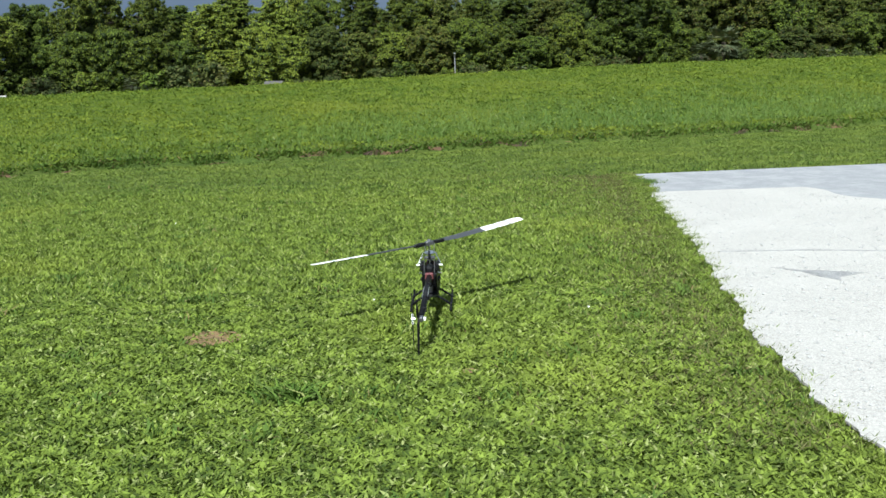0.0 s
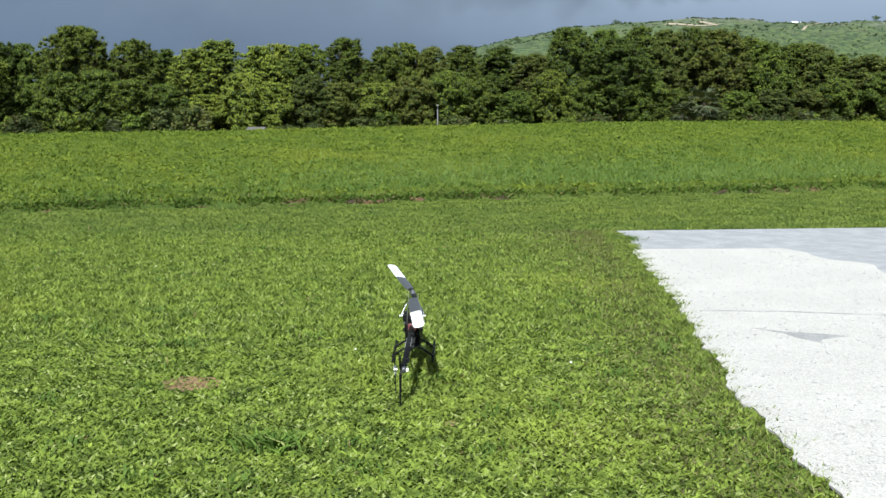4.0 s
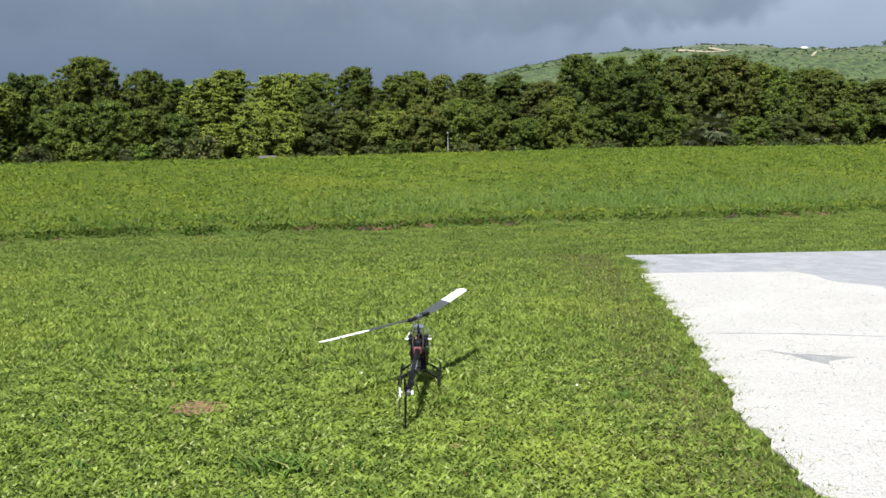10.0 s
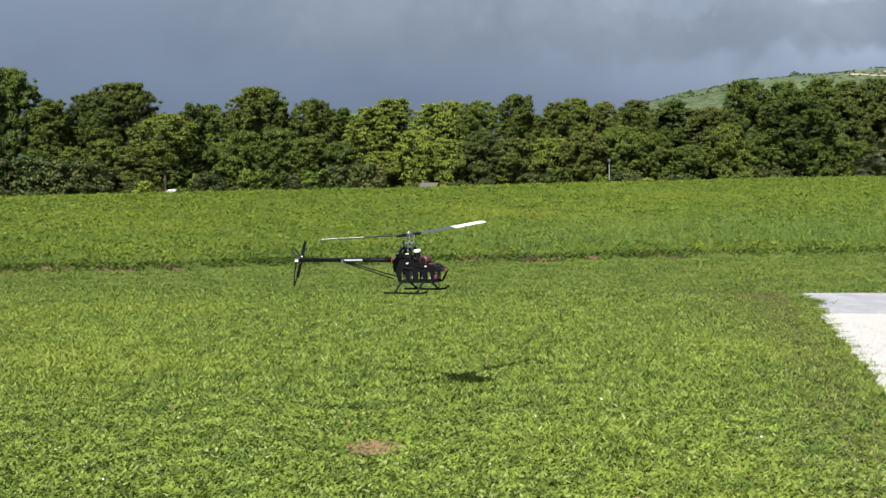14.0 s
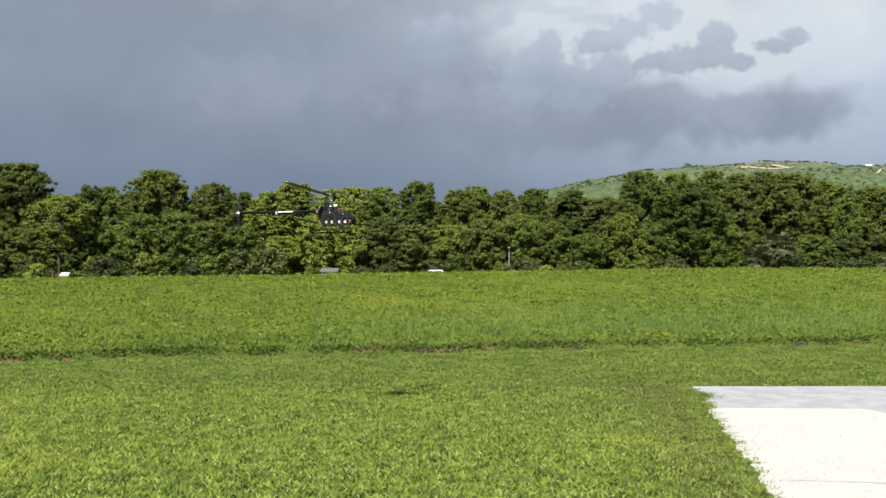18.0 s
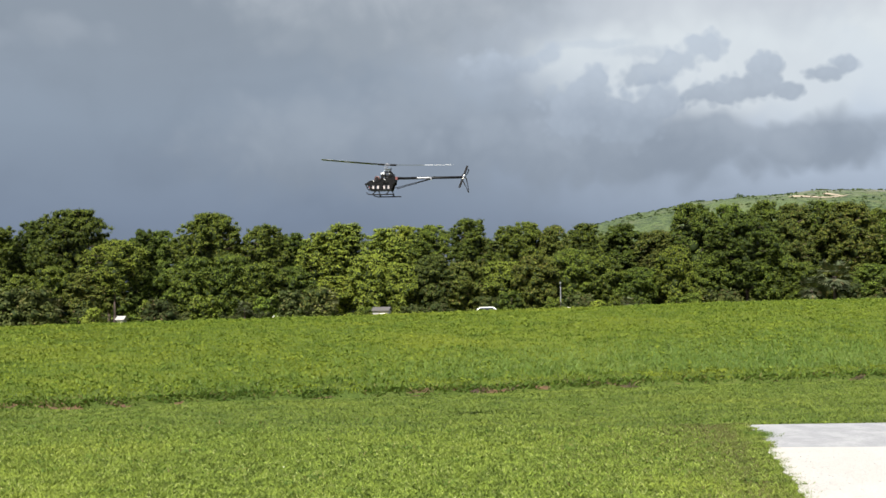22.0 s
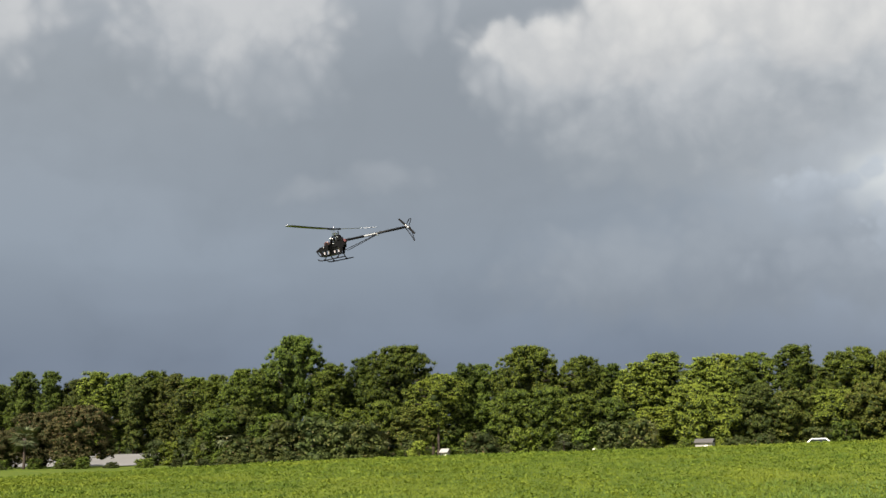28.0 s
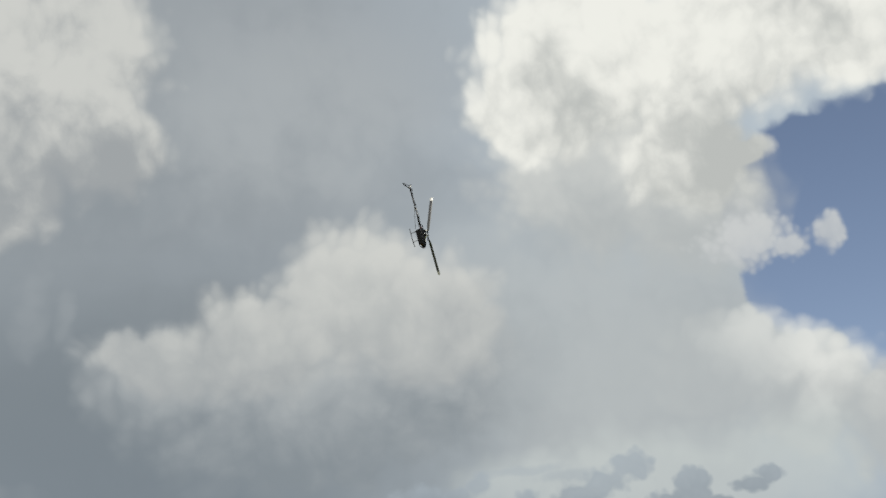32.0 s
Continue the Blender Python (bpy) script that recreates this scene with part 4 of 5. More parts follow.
# ---- trees ----
def pine(name, seed, tall, wide, bare, mat, label, category="tree", branches=46, tufts=10, per=52, size=0.080, flat=0.80, tuft=0.45):
    """A tree at the origin: a trunk, limbs that end in level plates of needle tufts, closing to a dome, round an inside
    painted dark as shade.
    """
    rng = np.random.default_rng(seed)
    tree = tagged(new(name), label, category, "trees of the wood edge")
    bend = rng.standard_normal(2) * 0.02 * tall
    spine = [Vector((bend[0] * (t / tall) ** 2, bend[1] * (t / tall) ** 2, t)) for t in np.linspace(-0.3, tall * 0.93, 8)]
    bm = fresh()
    tube(bm, spine, [0.017 * tall * (1 - 0.85 * k / 7) for k in range(8)], 7)
    part("trunk", bm, M_BARK, tree, smooth=True)

    def spread(u):
        return wide * (math.sqrt(max(0.0, 1 - ((u - 0.55) / 0.47) ** 2)) if u > 0.55 else 0.66 + 0.34 * u / 0.55)

    puffs, inside, bm = [], [], fresh()
    for k in range(branches):
        u = ((k + 0.5) / branches) ** 0.66
        h = tall * (bare + (1 - bare) * u) - 0.30 + 0.3 * rng.standard_normal() * (1 - u)
        a = k * 2.39996 + 0.5 * rng.standard_normal()
        out = max(0.0, spread(u) - 0.38) * (0.66 + 0.42 * math.sqrt(rng.random()) + 0.08 * rng.standard_normal())
        lean = (h / tall) ** 2
        mid = np.array((out * math.cos(a) + bend[0] * lean, out * math.sin(a) + bend[1] * lean, h))
        root = Vector((bend[0] * lean, bend[1] * lean, max(0.12 * tall, h - 0.07 * tall)))
        tube(bm, (root, (root + Vector(mid)) / 2 + Vector((0, 0, 0.015 * tall)), Vector(mid)), (0.007 * tall, 0.005 * tall, 0.002 * tall), 4)
        reach = 0.16 + 0.14 * wide
        for j in range(tufts):
            off = np.clip(rng.standard_normal(3), -1.2, 1.2) * np.array((reach, reach, 0.40))
            q = mid + off - np.array((0, 0, 0.10 * (off[0] ** 2 + off[1] ** 2)))
            puffs.append((q[0], q[1], min(q[2], tall - tuft * 0.7), tuft * (0.72 + 0.55 * rng.random())))
    # lumps along the stem, coloured dark as the shade inside the crown
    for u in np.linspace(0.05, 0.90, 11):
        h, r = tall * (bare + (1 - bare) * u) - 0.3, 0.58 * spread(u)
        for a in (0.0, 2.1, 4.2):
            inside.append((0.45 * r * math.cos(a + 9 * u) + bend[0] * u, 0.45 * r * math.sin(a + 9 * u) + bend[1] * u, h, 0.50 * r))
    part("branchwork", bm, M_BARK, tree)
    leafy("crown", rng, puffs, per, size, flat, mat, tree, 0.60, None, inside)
    return tree


def shrub(name, seed, tall, wide, mat, label, category="shrub", count=30, per=70, size=0.11):
    rng = np.random.default_rng(seed)
    bush = tagged(new(name), label, category, "undergrowth at the wood edge")
    puffs, bm = [], fresh()
    for k in range(count):
        a, v = k * 2.4 + rng.random(), (k + 0.5) / count
        out = wide * (0.2 + 0.75 * rng.random()) * (1.05 - 0.55 * v)
        rad = wide * (0.20 + 0.12 * rng.random())
        tip = (out * math.cos(a), out * math.sin(a), max(rad * 0.6, v * tall - rad * 0.4))
        puffs.append((*tip, rad))
        if k % 2:
            tube(bm, ((0, 0, -0.1), (tip[0] * 0.5, tip[1] * 0.5, tip[2] * 0.6), tip), (0.05, 0.04, 0.015), 4)
    part("stem", bm, M_BARK, bush)
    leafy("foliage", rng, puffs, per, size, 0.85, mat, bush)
    return bush


def palm(name, seed, tall, label):
    """A cabbage palm: a stout stem and a head of folded fan fronds."""
    rng = np.random.default_rng(seed)
    tree = tagged(new(name), label, "palm", "trees of the wood edge")
    bm = fresh()
    tube(bm, [(0.05 * math.sin(z), 0, z) for z in np.linspace(-0.2, tall - 0.6, 6)], [0.2, 0.17, 0.16, 0.16, 0.17, 0.2], 8)
    part("trunk", bm, M_BARK, tree, smooth=True)
    verts, faces = [], []
    for k in range(70):
        a, up = k * 2.4, -0.95 + 2.0 * rng.random()
        d = Vector((math.cos(a) * math.cos(up), math.sin(a) * math.cos(up), math.sin(up)))
        hub = Vector((0, 0, tall - 0.6)) + d * (0.8 + 0.5 * rng.random())
        side = d.cross(Vector((0, 0, 1))).normalized()
        for j in range(-4, 5):
            b = (d * math.cos(j * 0.28) + side * math.sin(j * 0.28)).normalized()
            tip = hub + b * (0.75 + 0.3 * rng.random()) - Vector((0, 0, 0.35 * rng.random()))
            w = b.cross(d.cross(side)).normalized() * 0.07
            mid = hub + (tip - hub) * 0.5 + Vector((0, 0, 0.05))
            i = len(verts)
            verts += [hub, mid + w, tip, mid - w]
            faces.append((i, i + 1, i + 2, i + 3))
    head = new("frond_head", mesh_of("frond_head", [tuple(v) for v in verts], faces, M_FROND))
    head.parent = tree
    return tree


def put_at(x, y, s=1.0, wide=1.0, turn=0.0):
    z = float(land(x, y))
    return Matrix.Translation((x, y, z)) @ Matrix.Rotation(turn, 4, "Z") @ Matrix.Diagonal((s * wide, s * wide, s, 1))


def plant(kinds, rows):
    """Each kind is built once; rows of kind, x, y, height and width factors. The first of a kind is moved last, so that the copies keep its true size."""
    first = {}
    for k, x, y, s, wide, turn in rows:
        if k in first:
            copy_thing(kinds[k], put_at(x, y, s, wide, turn))
        else:
            first[k] = put_at(x, y, s, wide, turn)
    for k, m in first.items():
        kinds[k].matrix_basis = m


def build_wood():
    green, pale, deep = "tall pine with a rounded dark green crown", "pine with a pale yellow-green crown", "broad brownish evergreen oak with a drooping crown"
    wides = (3.0, 4.2, 2.5, 3.5, 3.0, 3.9, 4.6, 3.0, 2.6, 2.5, 2.5, 3.4)
    talls = (13.0,) * 6 + (10.0, 13.0, 7.5, 7.5, 7.5, 13.0)
    kinds = [pine("pine_tree", 21, 13.0, wides[0], 0.16, M_PINE, green), pine("pine_tree", 22, 13.0, wides[1], 0.30, M_PINE, green, branches=66),
             pine("pine_tree", 23, 13.0, wides[2], 0.14, M_PINE, green, branches=40), pine("pine_tree", 24, 13.0, wides[3], 0.20, M_PINE, green, branches=54),
             pine("pine_tree", 25, 13.0, wides[4], 0.18, M_PALE, pale), pine("pine_tree", 26, 13.0, wides[5], 0.42, M_PALE, pale, branches=42),
             pine("oak_tree", 27, 10.0, wides[6], 0.06, M_OAK, deep, branches=50, size=0.11, flat=0.95),
             pine("pine_tree", 28, 13.0, wides[7], 0.16, M_DULL, "pine with a dull brownish green crown"),
             pine("young_pine", 29, 7.5, wides[8], 0.10, M_PINE, "young pine with a low green crown", branches=34), pine("young_pine", 30, 7.5, wides[9], 0.14, M_DULL, "young pine with a dull green crown", branches=32),
             pine("young_pine", 31, 7.5, wides[10], 0.10, M_PALE, "young pine with a yellow-green crown", branches=32),
             pine("pine_tree", 32, 13.0, wides[11], 0.20, M_DULL, "pine half hidden behind other trees", branches=34, tufts=8, per=24, size=0.115, tuft=0.5)]
    rng = random.Random(8)
    # crown tops: across, height and half width (all at 145 m), kind, nearer or farther by
    tops = ((66.0, 10.5, 3.4, 3, 0), (62.0, 11.0, 3.2, 0, 0), (58.6, 10.2, 2.8, 2, 2), (54.7, 10.0, 3.5, 7, -4), (50.7, 9.8, 2.6, 0, 0), (47.8, 11.5, 2.8, 7, 0), (45.2, 11.5, 3.0, 3, 2),
            (42.0, 11.7, 2.6, 0, -2), (39.5, 12.3, 2.7, 2, 2), (35.8, 13.2, 3.4, 7, -2), (33.0, 13.5, 2.8, 3, 2), (29.0, 13.2, 2.8, 7, 2), (25.8, 13.7, 2.4, 2, 3), (23.4, 12.1, 4.3, 1, -7),
            (21.4, 13.3, 2.6, 0, 2), (17.0, 13.65, 3.2, 3, 0), (12.6, 10.3, 2.8, 7, -2), (8.3, 11.2, 2.7, 2, 2), (3.8, 11.3, 2.7, 0, 2), (-0.5, 11.2, 2.3, 7, 0), (-3.5, 11.75, 2.5, 3, 1),
            (-6.3, 11.25, 2.2, 2, -2), (-11.0, 12.3, 3.0, 0, 0), (-16.9, 11.65, 3.1, 3, 0), (-19.8, 11.6, 1.9, 4, 2), (-22.4, 11.3, 2.3, 4, -2), (-27.3, 12.05, 2.7, 4, 0), (-30.6, 11.0, 2.6, 4, -2),
            (-34.3, 11.0, 2.6, 2, 6), (-38.2, 12.15, 3.0, 3, 0), (-46.0, 13.95, 4.2, 1, 0), (-52.1, 11.7, 2.4, 0, 6), (-54.8, 12.0, 1.9, 2, 5), (-58.6, 10.7, 3.8, 5, -8), (-64.1, 14.8, 4.6, 1, 0),
            (-70.0, 13.45, 2.7, 0, 1), (-74.8, 12.9, 2.6, 2, -2), (-81.2, 17.2, 4.3, 1, 3), (-85.5, 12.6, 2.5, 0, 3), (-89.8, 12.8, 3.1, 3, -3), (-93.7, 12.0, 2.6, 0, 2),
            (-97.7, 11.9, 2.6, 2, 22), (-101.2, 12.5, 2.6, 7, 24), (-104.8, 13.1, 3.0, 0, 26), (-108.0, 12.4, 2.6, 7, 23), (-111.1, 12.9, 2.8, 3, 25), (-115.9, 13.4, 2.6, 4, 22), (-119.7, 12.4, 2.8, 7, 25),
            (-124.8, 13.9, 1.9, 2, 22), (-129.9, 14.0, 2.7, 0, 24), (-135.0, 12.2, 3.0, 3, 25), (-140.5, 12.6, 3.2, 0, 24), (-147.0, 12.2, 3.4, 3, 22))
    rows = []

    def stand(x, z, half, k, far):
        tall = 2.25 + (z - 1.6) * far / 145
        s = tall / talls[k]
        rows.append((k, x * far / 145, far, s, half * far / 145 / (wides[k] * s), rng.uniform(0, 6.3)))

    for x, z, half, k, off in tops:
        stand(x, z, half * (1.25 if k == 4 else 1.0), k, 145 + 0.22 * max(x, -96) + off)
    # a second row closes the gaps
    for x in range(-150, 70, 6):
        z = float(np.interp(x, (-150, -96, -80, -60, -30, 0, 12, 20, 40, 66), (11.2, 10.8, 11.6, 11.0, 9.8, 9.6, 8.6, 11.2, 10.6, 9.0))) + rng.uniform(-0.6, 0.4)
        stand(x + rng.uniform(-1.5, 1.5), z, rng.uniform(3.2, 3.8), 11, 163 + 0.15 * x + rng.uniform(-4, 4) + (20 if x < -96 else 0))
    # lower young pines in front of the row
    for x in (57, 51, 47, 43, 38.5, 30, 26.5, 19.5, 14.5, 10, 5.5, 1.5, -2.8, -7.2, -12.6, -16, -20.5, -24.5, -29, -34.5, -38.6, -42.5, -47.5, -51.5, -63, -67, -71.5, -77, -84.5, -89.5, -93.5):
        k = 10 if x in (-7.2, -24.5, -20.5, -29) else rng.choice((8, 9, 8))
        stand(x, 6.7 if x == -7.2 else rng.uniform(5.2, 8.4), rng.uniform(2.2, 2.9), k, 138.5 + 0.22 * x + rng.uniform(-2.5, 1.5))
    # dark oaks at the far left, before the road
    for x, z, half, far in ((-118.5, 8.2, 4.9, 113), (-126.5, 7.4, 4.4, 115), (-133.4, 4.8, 3.6, 112), (-140, 6.8, 4.2, 114), (-92.0, 5.2, 2.8, 120), (-148, 7.4, 4.4, 113)):
        stand(x, z, half, 6, far)
    plant(kinds, rows)

    bushes = [shrub("shrub", 41, 3.0, 2.0, M_BUSH, "grey-green rounded shrub under the trees"), shrub("shrub", 42, 2.2, 2.3, M_DEEP, "dark green low bush under the trees"),
              shrub("shrub", 43, 2.6, 1.7, M_PINE, "green bush under the trees"), shrub("shrub", 44, 2.4, 1.6, M_PALE, "yellow-green young bush under the trees")]
    rows = []
    for k in range(70):
        x = 62 - k * 2.2 + rng.uniform(-1.4, 1.4)
        far = 134 + 0.22 * x + rng.uniform(-3, 3)
        if abs(x + 57.5) < 3.2:
            continue
        rows.append((rng.choice((2, 1, 1, 2, 0)), x * far / 145, far, rng.uniform(0.45, 1.4), 1.05, rng.uniform(0, 6.3)))
    for x, k, s in ((-31, 0, 1.35), (-61.5, 3, 0.95), (-70, 0, 1.5), (-74, 0, 1.5), (-78, 0, 1.7), (-83, 0, 1.6), (5, 3, 0.9), (36, 0, 1.2)):
        far = 128 + 0.22 * x
        rows.append((k, x * far / 145, far, s, 1.0, rng.uniform(0, 6.3)))
    for k in range(1, 9):
        far = 127.5 + rng.uniform(-1.0, 1.0)
        rows.append((rng.choice((0, 1, 2)), -53 - k * 2.4, far, rng.uniform(0.6, 1.0), 1.2, rng.uniform(0, 6.3)))
    # low bushes behind the crest before the road
    for k in range(18):
        far = 107 + rng.uniform(-2.0, 2.0)
        rows.append((rng.choice((1, 0, 2)), -60 - k * 2.9 + rng.uniform(-1, 1), far, rng.uniform(0.30, 0.52), 1.5, rng.uniform(0, 6.3)))
    # grey-green bushes that hide the near end of the road
    for k in range(6):
        rows.append((rng.choice((0, 0, 2)), -85.2 + k * 1.74, 119 + rng.uniform(-0.8, 0.8), rng.uniform(0.95, 1.25), 1.1, rng.uniform(0, 6.3)))
    # low thicket that closes the wood behind the road
    for k in range(78):
        far = 172 + rng.uniform(-3, 3)
        rows.append((rng.choice((1, 2, 1)), (60 - k * 2.8) * far / 145, far, rng.uniform(1.4, 2.2), 1.3, rng.uniform(0, 6.3)))
    plant(bushes, rows)
    palms = [palm("cabbage_palm", 61, 4.2, "short cabbage palm with grey-green fan fronds")]
    rows = [(0, x * far / 145, far, s, 1.0, rng.uniform(0, 6.3)) for x, far, s in (
        (34.0, 136, 1.25), (31.2, 138, 0.9), (18, 138, 0.7), (-29.9, 126, 0.75), (-31.4, 127, 0.6), (-41, 124, 0.55), (-67, 120, 0.7), (-71.5, 119, 0.85), (-76.5, 120, 1.0), (-79.0, 119, 0.95),
        (-81.5, 118, 0.8), (-84.5, 119, 0.7), (-92.5, 117, 0.95), (-95, 118, 0.8), (-129.5, 109, 1.0), (8.6, 130, 0.5), (47, 137, 0.7))]
    plant(palms, rows)


build_wood()


# ---- the hill ----
def build_hill():
    xs, ys = np.linspace(-160, 700, 130), np.linspace(430, 900, 60)
    gx, gy = np.meshgrid(xs, ys)
    across = gx * 600 / np.clip(gy, 520, 700)
    ridge = np.interp(across, (-160, -70, -20, 10, 24, 39, 54, 68, 84, 98, 128, 145, 160, 175, 205, 220, 235, 330, 450, 560, 700), (0, 10, 28.5, 38.5, 42, 45.2, 47.2, 50.2, 52.2, 53.2, 54.8, 55, 54.8, 53.6, 53, 53.6, 53, 55, 50, 25, 0))
    v = np.clip((gy - 430) / 165, 0, 1)
    w = np.clip((900 - gy) / 150, 0, 1)
    bumps = 0.7 * np.sin(gx * 0.071 + 1) * np.sin(gy * 0.05) + 0.6 * np.sin(gx * 0.21) * np.sin(gy * 0.13 + 2)
    z = ridge * np.sin(v * np.pi / 2) ** 1.1 * np.sin(w * np.pi / 2) + bumps * v * w - 0.5
    verts = np.stack([gx, gy, z], -1).reshape(-1, 3)
    k, h = len(xs), len(ys)
    i = np.arange(k * h).reshape(h, k)
    faces = np.stack([i[:-1, :-1], i[:-1, 1:], i[1:, 1:], i[1:, :-1]], -1).reshape(-1, 4)
    tagged(new("hill", mesh_of("hill", verts, faces, M_HILL, True)), "broad green grassed hill beyond the wood", "hill", kind="structure")

    def height(x, y):
        u, v = (np.asarray(x, float) - xs[0]) / (xs[1] - xs[0]), (np.asarray(y, float) - ys[0]) / (ys[1] - ys[0])
        a, b = np.clip(u.astype(int), 0, k - 2), np.clip(v.astype(int), 0, h - 2)
        u, v = u - a, v - b
        return (z[b, a] * (1 - u) + z[b, a + 1] * u) * (1 - v) + (z[b + 1, a] * (1 - u) + z[b + 1, a + 1] * u) * v

    rng = np.random.default_rng(17)
    n = 3200
    x, y = rng.uniform(0, 330, n), rng.uniform(470, 640, n)
    clumped = np.sin(x * 0.09 + 1.0) * np.sin(y * 0.11) + 0.5 * rng.standard_normal(n) > 0.1
    x, y = np.concatenate([x[clumped], rng.uniform(-5, 300, 260)]), np.concatenate([y[clumped], rng.uniform(588, 604, 260)])
    n = len(x)
    puffs = np.stack([x, y, height(x, y) + 0.15, 0.25 + 0.9 * rng.random(n) ** 3], -1)
    puffs = np.concatenate([puffs, [(x0 + 1.3 * np.cos(a), 592 + np.sin(a), float(height(x0, 592)) + 1.6 + 0.8 * np.sin(a), 1.5) for x0 in (227.0, 93.0) for a in (0.3, 1.4, 2.4, 4.0)]])
    verts, faces = leaf_cloud(rng, puffs, 26, 0.42, 0.6)
    tagged(new("hill_scrub", mesh_of("hill_scrub", verts, faces, M_SCRUB)), "dark scrub dotted over the hill", "scrub", kind="stuff")
    # bare track and cuts, draped on the slope
    for pts, wide in ((((192, 572), (184, 558), (176, 546), (172, 538)), 1.3), (((110, 549), (118, 547), (126, 546), (136, 549)), 1.8), (((128, 560), (131, 554), (133, 548)), 1.2)):
        fine = [tuple(np.interp(t, range(len(pts)), [q[i] for q in pts]) for i in (0, 1)) for t in np.linspace(0, len(pts) - 1, 22)]
        bm, rows = fresh(), []
        for px, py in fine:
            rows.append([bm.verts.new((px + o, py + o, float(height(px + o, py + o)) + 0.35)) for o in (-wide, 0.0, wide)])
        for r, q in zip(rows, rows[1:]):
            for i in (0, 1):
                bm.faces.new((r[i], r[i + 1], q[i + 1], q[i]))
        me = bpy.data.meshes.new("dirt_track")
        bm.to_mesh(me)
        bm.free()
        me.materials.append(M_TAN)
        tagged(new("dirt_track", me), "pale bare earth track on the hill", "track", kind="structure")
    for x, y, s in ((183.5, 588, 0.42), (187.5, 590, 0.36)):
        truck = tagged(new("truck"), "white dump truck on the hilltop", "truck", "trucks on the hill")
        truck.location = (x, y, float(height(x, y)) + 0.1)
        truck.scale = (s, s, s)
        part("cargo_bed", box(fresh(), (-1.2, 0, 2.0), (5.0, 2.4, 1.9), 0.1), M_CAR_WHITE, truck)
        part("cab", box(fresh(), (2.5, 0, 1.9), (2.0, 2.3, 2.2), 0.2), M_CAR_WHITE, truck)
        part("chassis", box(fresh(), (0, 0, 0.8), (7.4, 1.2, 0.4), 0.05), M_BLACK, truck)
        for wx in (2.5, -1.5, -2.8):
            bm = fresh()
            tube(bm, ((wx, -1.25, 0.5), (wx, 1.25, 0.5)), 0.5, 12)
            part("wheel", bm, M_RUBBER, truck)


build_hill()


# ---- beyond the bank: road, parked cars, low buildings, light poles ----
def car(paint, label, x, y, turn, tall=1.0):
    c = tagged(new("car"), label, "car", "cars parked by the wood")
    prof = ((-2.2, 0.35), (-2.25, 0.75), (-2.05, 0.95), (-1.5, 1.02), (-0.95, 1.42), (0.55, 1.45), (1.2, 1.0), (2.0, 0.85), (2.25, 0.65), (2.2, 0.32))
    bm = prism(fresh(), prof, "y", -0.86, 0.86)
    bmesh.ops.bevel(bm, geom=bm.edges[:], offset=0.05, segments=2, affect="EDGES")
    part("body", bm, paint, c, smooth=False)
    for s in (-1, 1):
        part("side_window", prism(fresh(), ((-1.3, 1.04), (-0.9, 1.36), (0.5, 1.38), (1.0, 1.03)), "y", s * 0.868 - 0.01, s * 0.868 + 0.01), M_GLASS_DARK, c)
        for wx in (-1.4, 1.4):
            wheel = part("wheel", tube(fresh(), ((wx, s * 0.68, 0.32), (wx, s * 0.9, 0.32)), 0.32, 16), M_RUBBER, c)
            part("rim", tube(fresh(), ((wx, s * 0.885, 0.32), (wx, s * 0.915, 0.32)), 0.2, 12), M_ALU, wheel)
    c.matrix_basis = Matrix.Translation((x, y, float(land(x, y)))) @ Matrix.Rotation(radians(turn), 4, "Z") @ Matrix.Diagonal((1, 1, tall, 1))
    return c


def shed(x, y, w, d, h, turn, label, roof_mat):
    b = tagged(new("shed"), label, "building", "low buildings by the wood")
    part("wall", box(fresh(), (0, 0, h / 2), (w, d, h), 0.03), M_CONCRETE, b)
    roof = prism(fresh(), ((-d / 2 - 0.25, h - 0.03), (0, h + 0.34), (d / 2 + 0.25, h - 0.03), (d / 2 + 0.25, h + 0.05), (0, h + 0.42), (-d / 2 - 0.25, h + 0.05)), "x", -w / 2 - 0.1, w / 2 + 0.1)
    part("roof", roof, roof_mat, b)
    part("door", box(fresh(), (0.15 * w, -d / 2 - 0.02, h * 0.42), (0.36 * w, 0.06, h * 0.8), 0.01), M_WALL, b)
    b.matrix_basis = Matrix.Translation((x, y, float(land(x, y)))) @ Matrix.Rotation(radians(turn), 4, "Z")


def cabinet(x, y, tall):
    c = tagged(new("utility_cabinet"), "small white utility cabinet at the foot of the trees", "utility box", "utility cabinets")
    part("body", box(fresh(), (0, 0, tall / 2), (0.42, 0.36, tall), 0.03), M_WALL, c)
    part("lid", box(fresh(), (0, 0, tall + 0.03), (0.48, 0.42, 0.06), 0.02), M_ROOF, c)
    part("door", box(fresh(), (0, -0.19, tall / 2), (0.34, 0.02, tall * 0.8), 0.005), M_WALL, c)
    c.matrix_basis = Matrix.Translation((x, y, float(land(x, y))))


def lamp_pole(x, y, tall):
    p = tagged(new("street_lamp"), "grey metal pole light among the trees", "street lamp", "pole lights")
    part("pole", tube(fresh(), ((0, 0, 0), (0, 0, tall * 0.5), (0, 0, tall)), (0.08, 0.07, 0.055), 10), M_GALV, p)
    part("base", box(fresh(), (0, 0, 0.1), (0.4, 0.4, 0.22), 0.03), M_CONCRETE, p)
    part("lamp_head", box(fresh(), (0, -0.25, tall), (0.25, 0.7, 0.14), 0.04), M_GALV, p)
    p.matrix_basis = Matrix.Translation((x, y, float(land(x, y))))


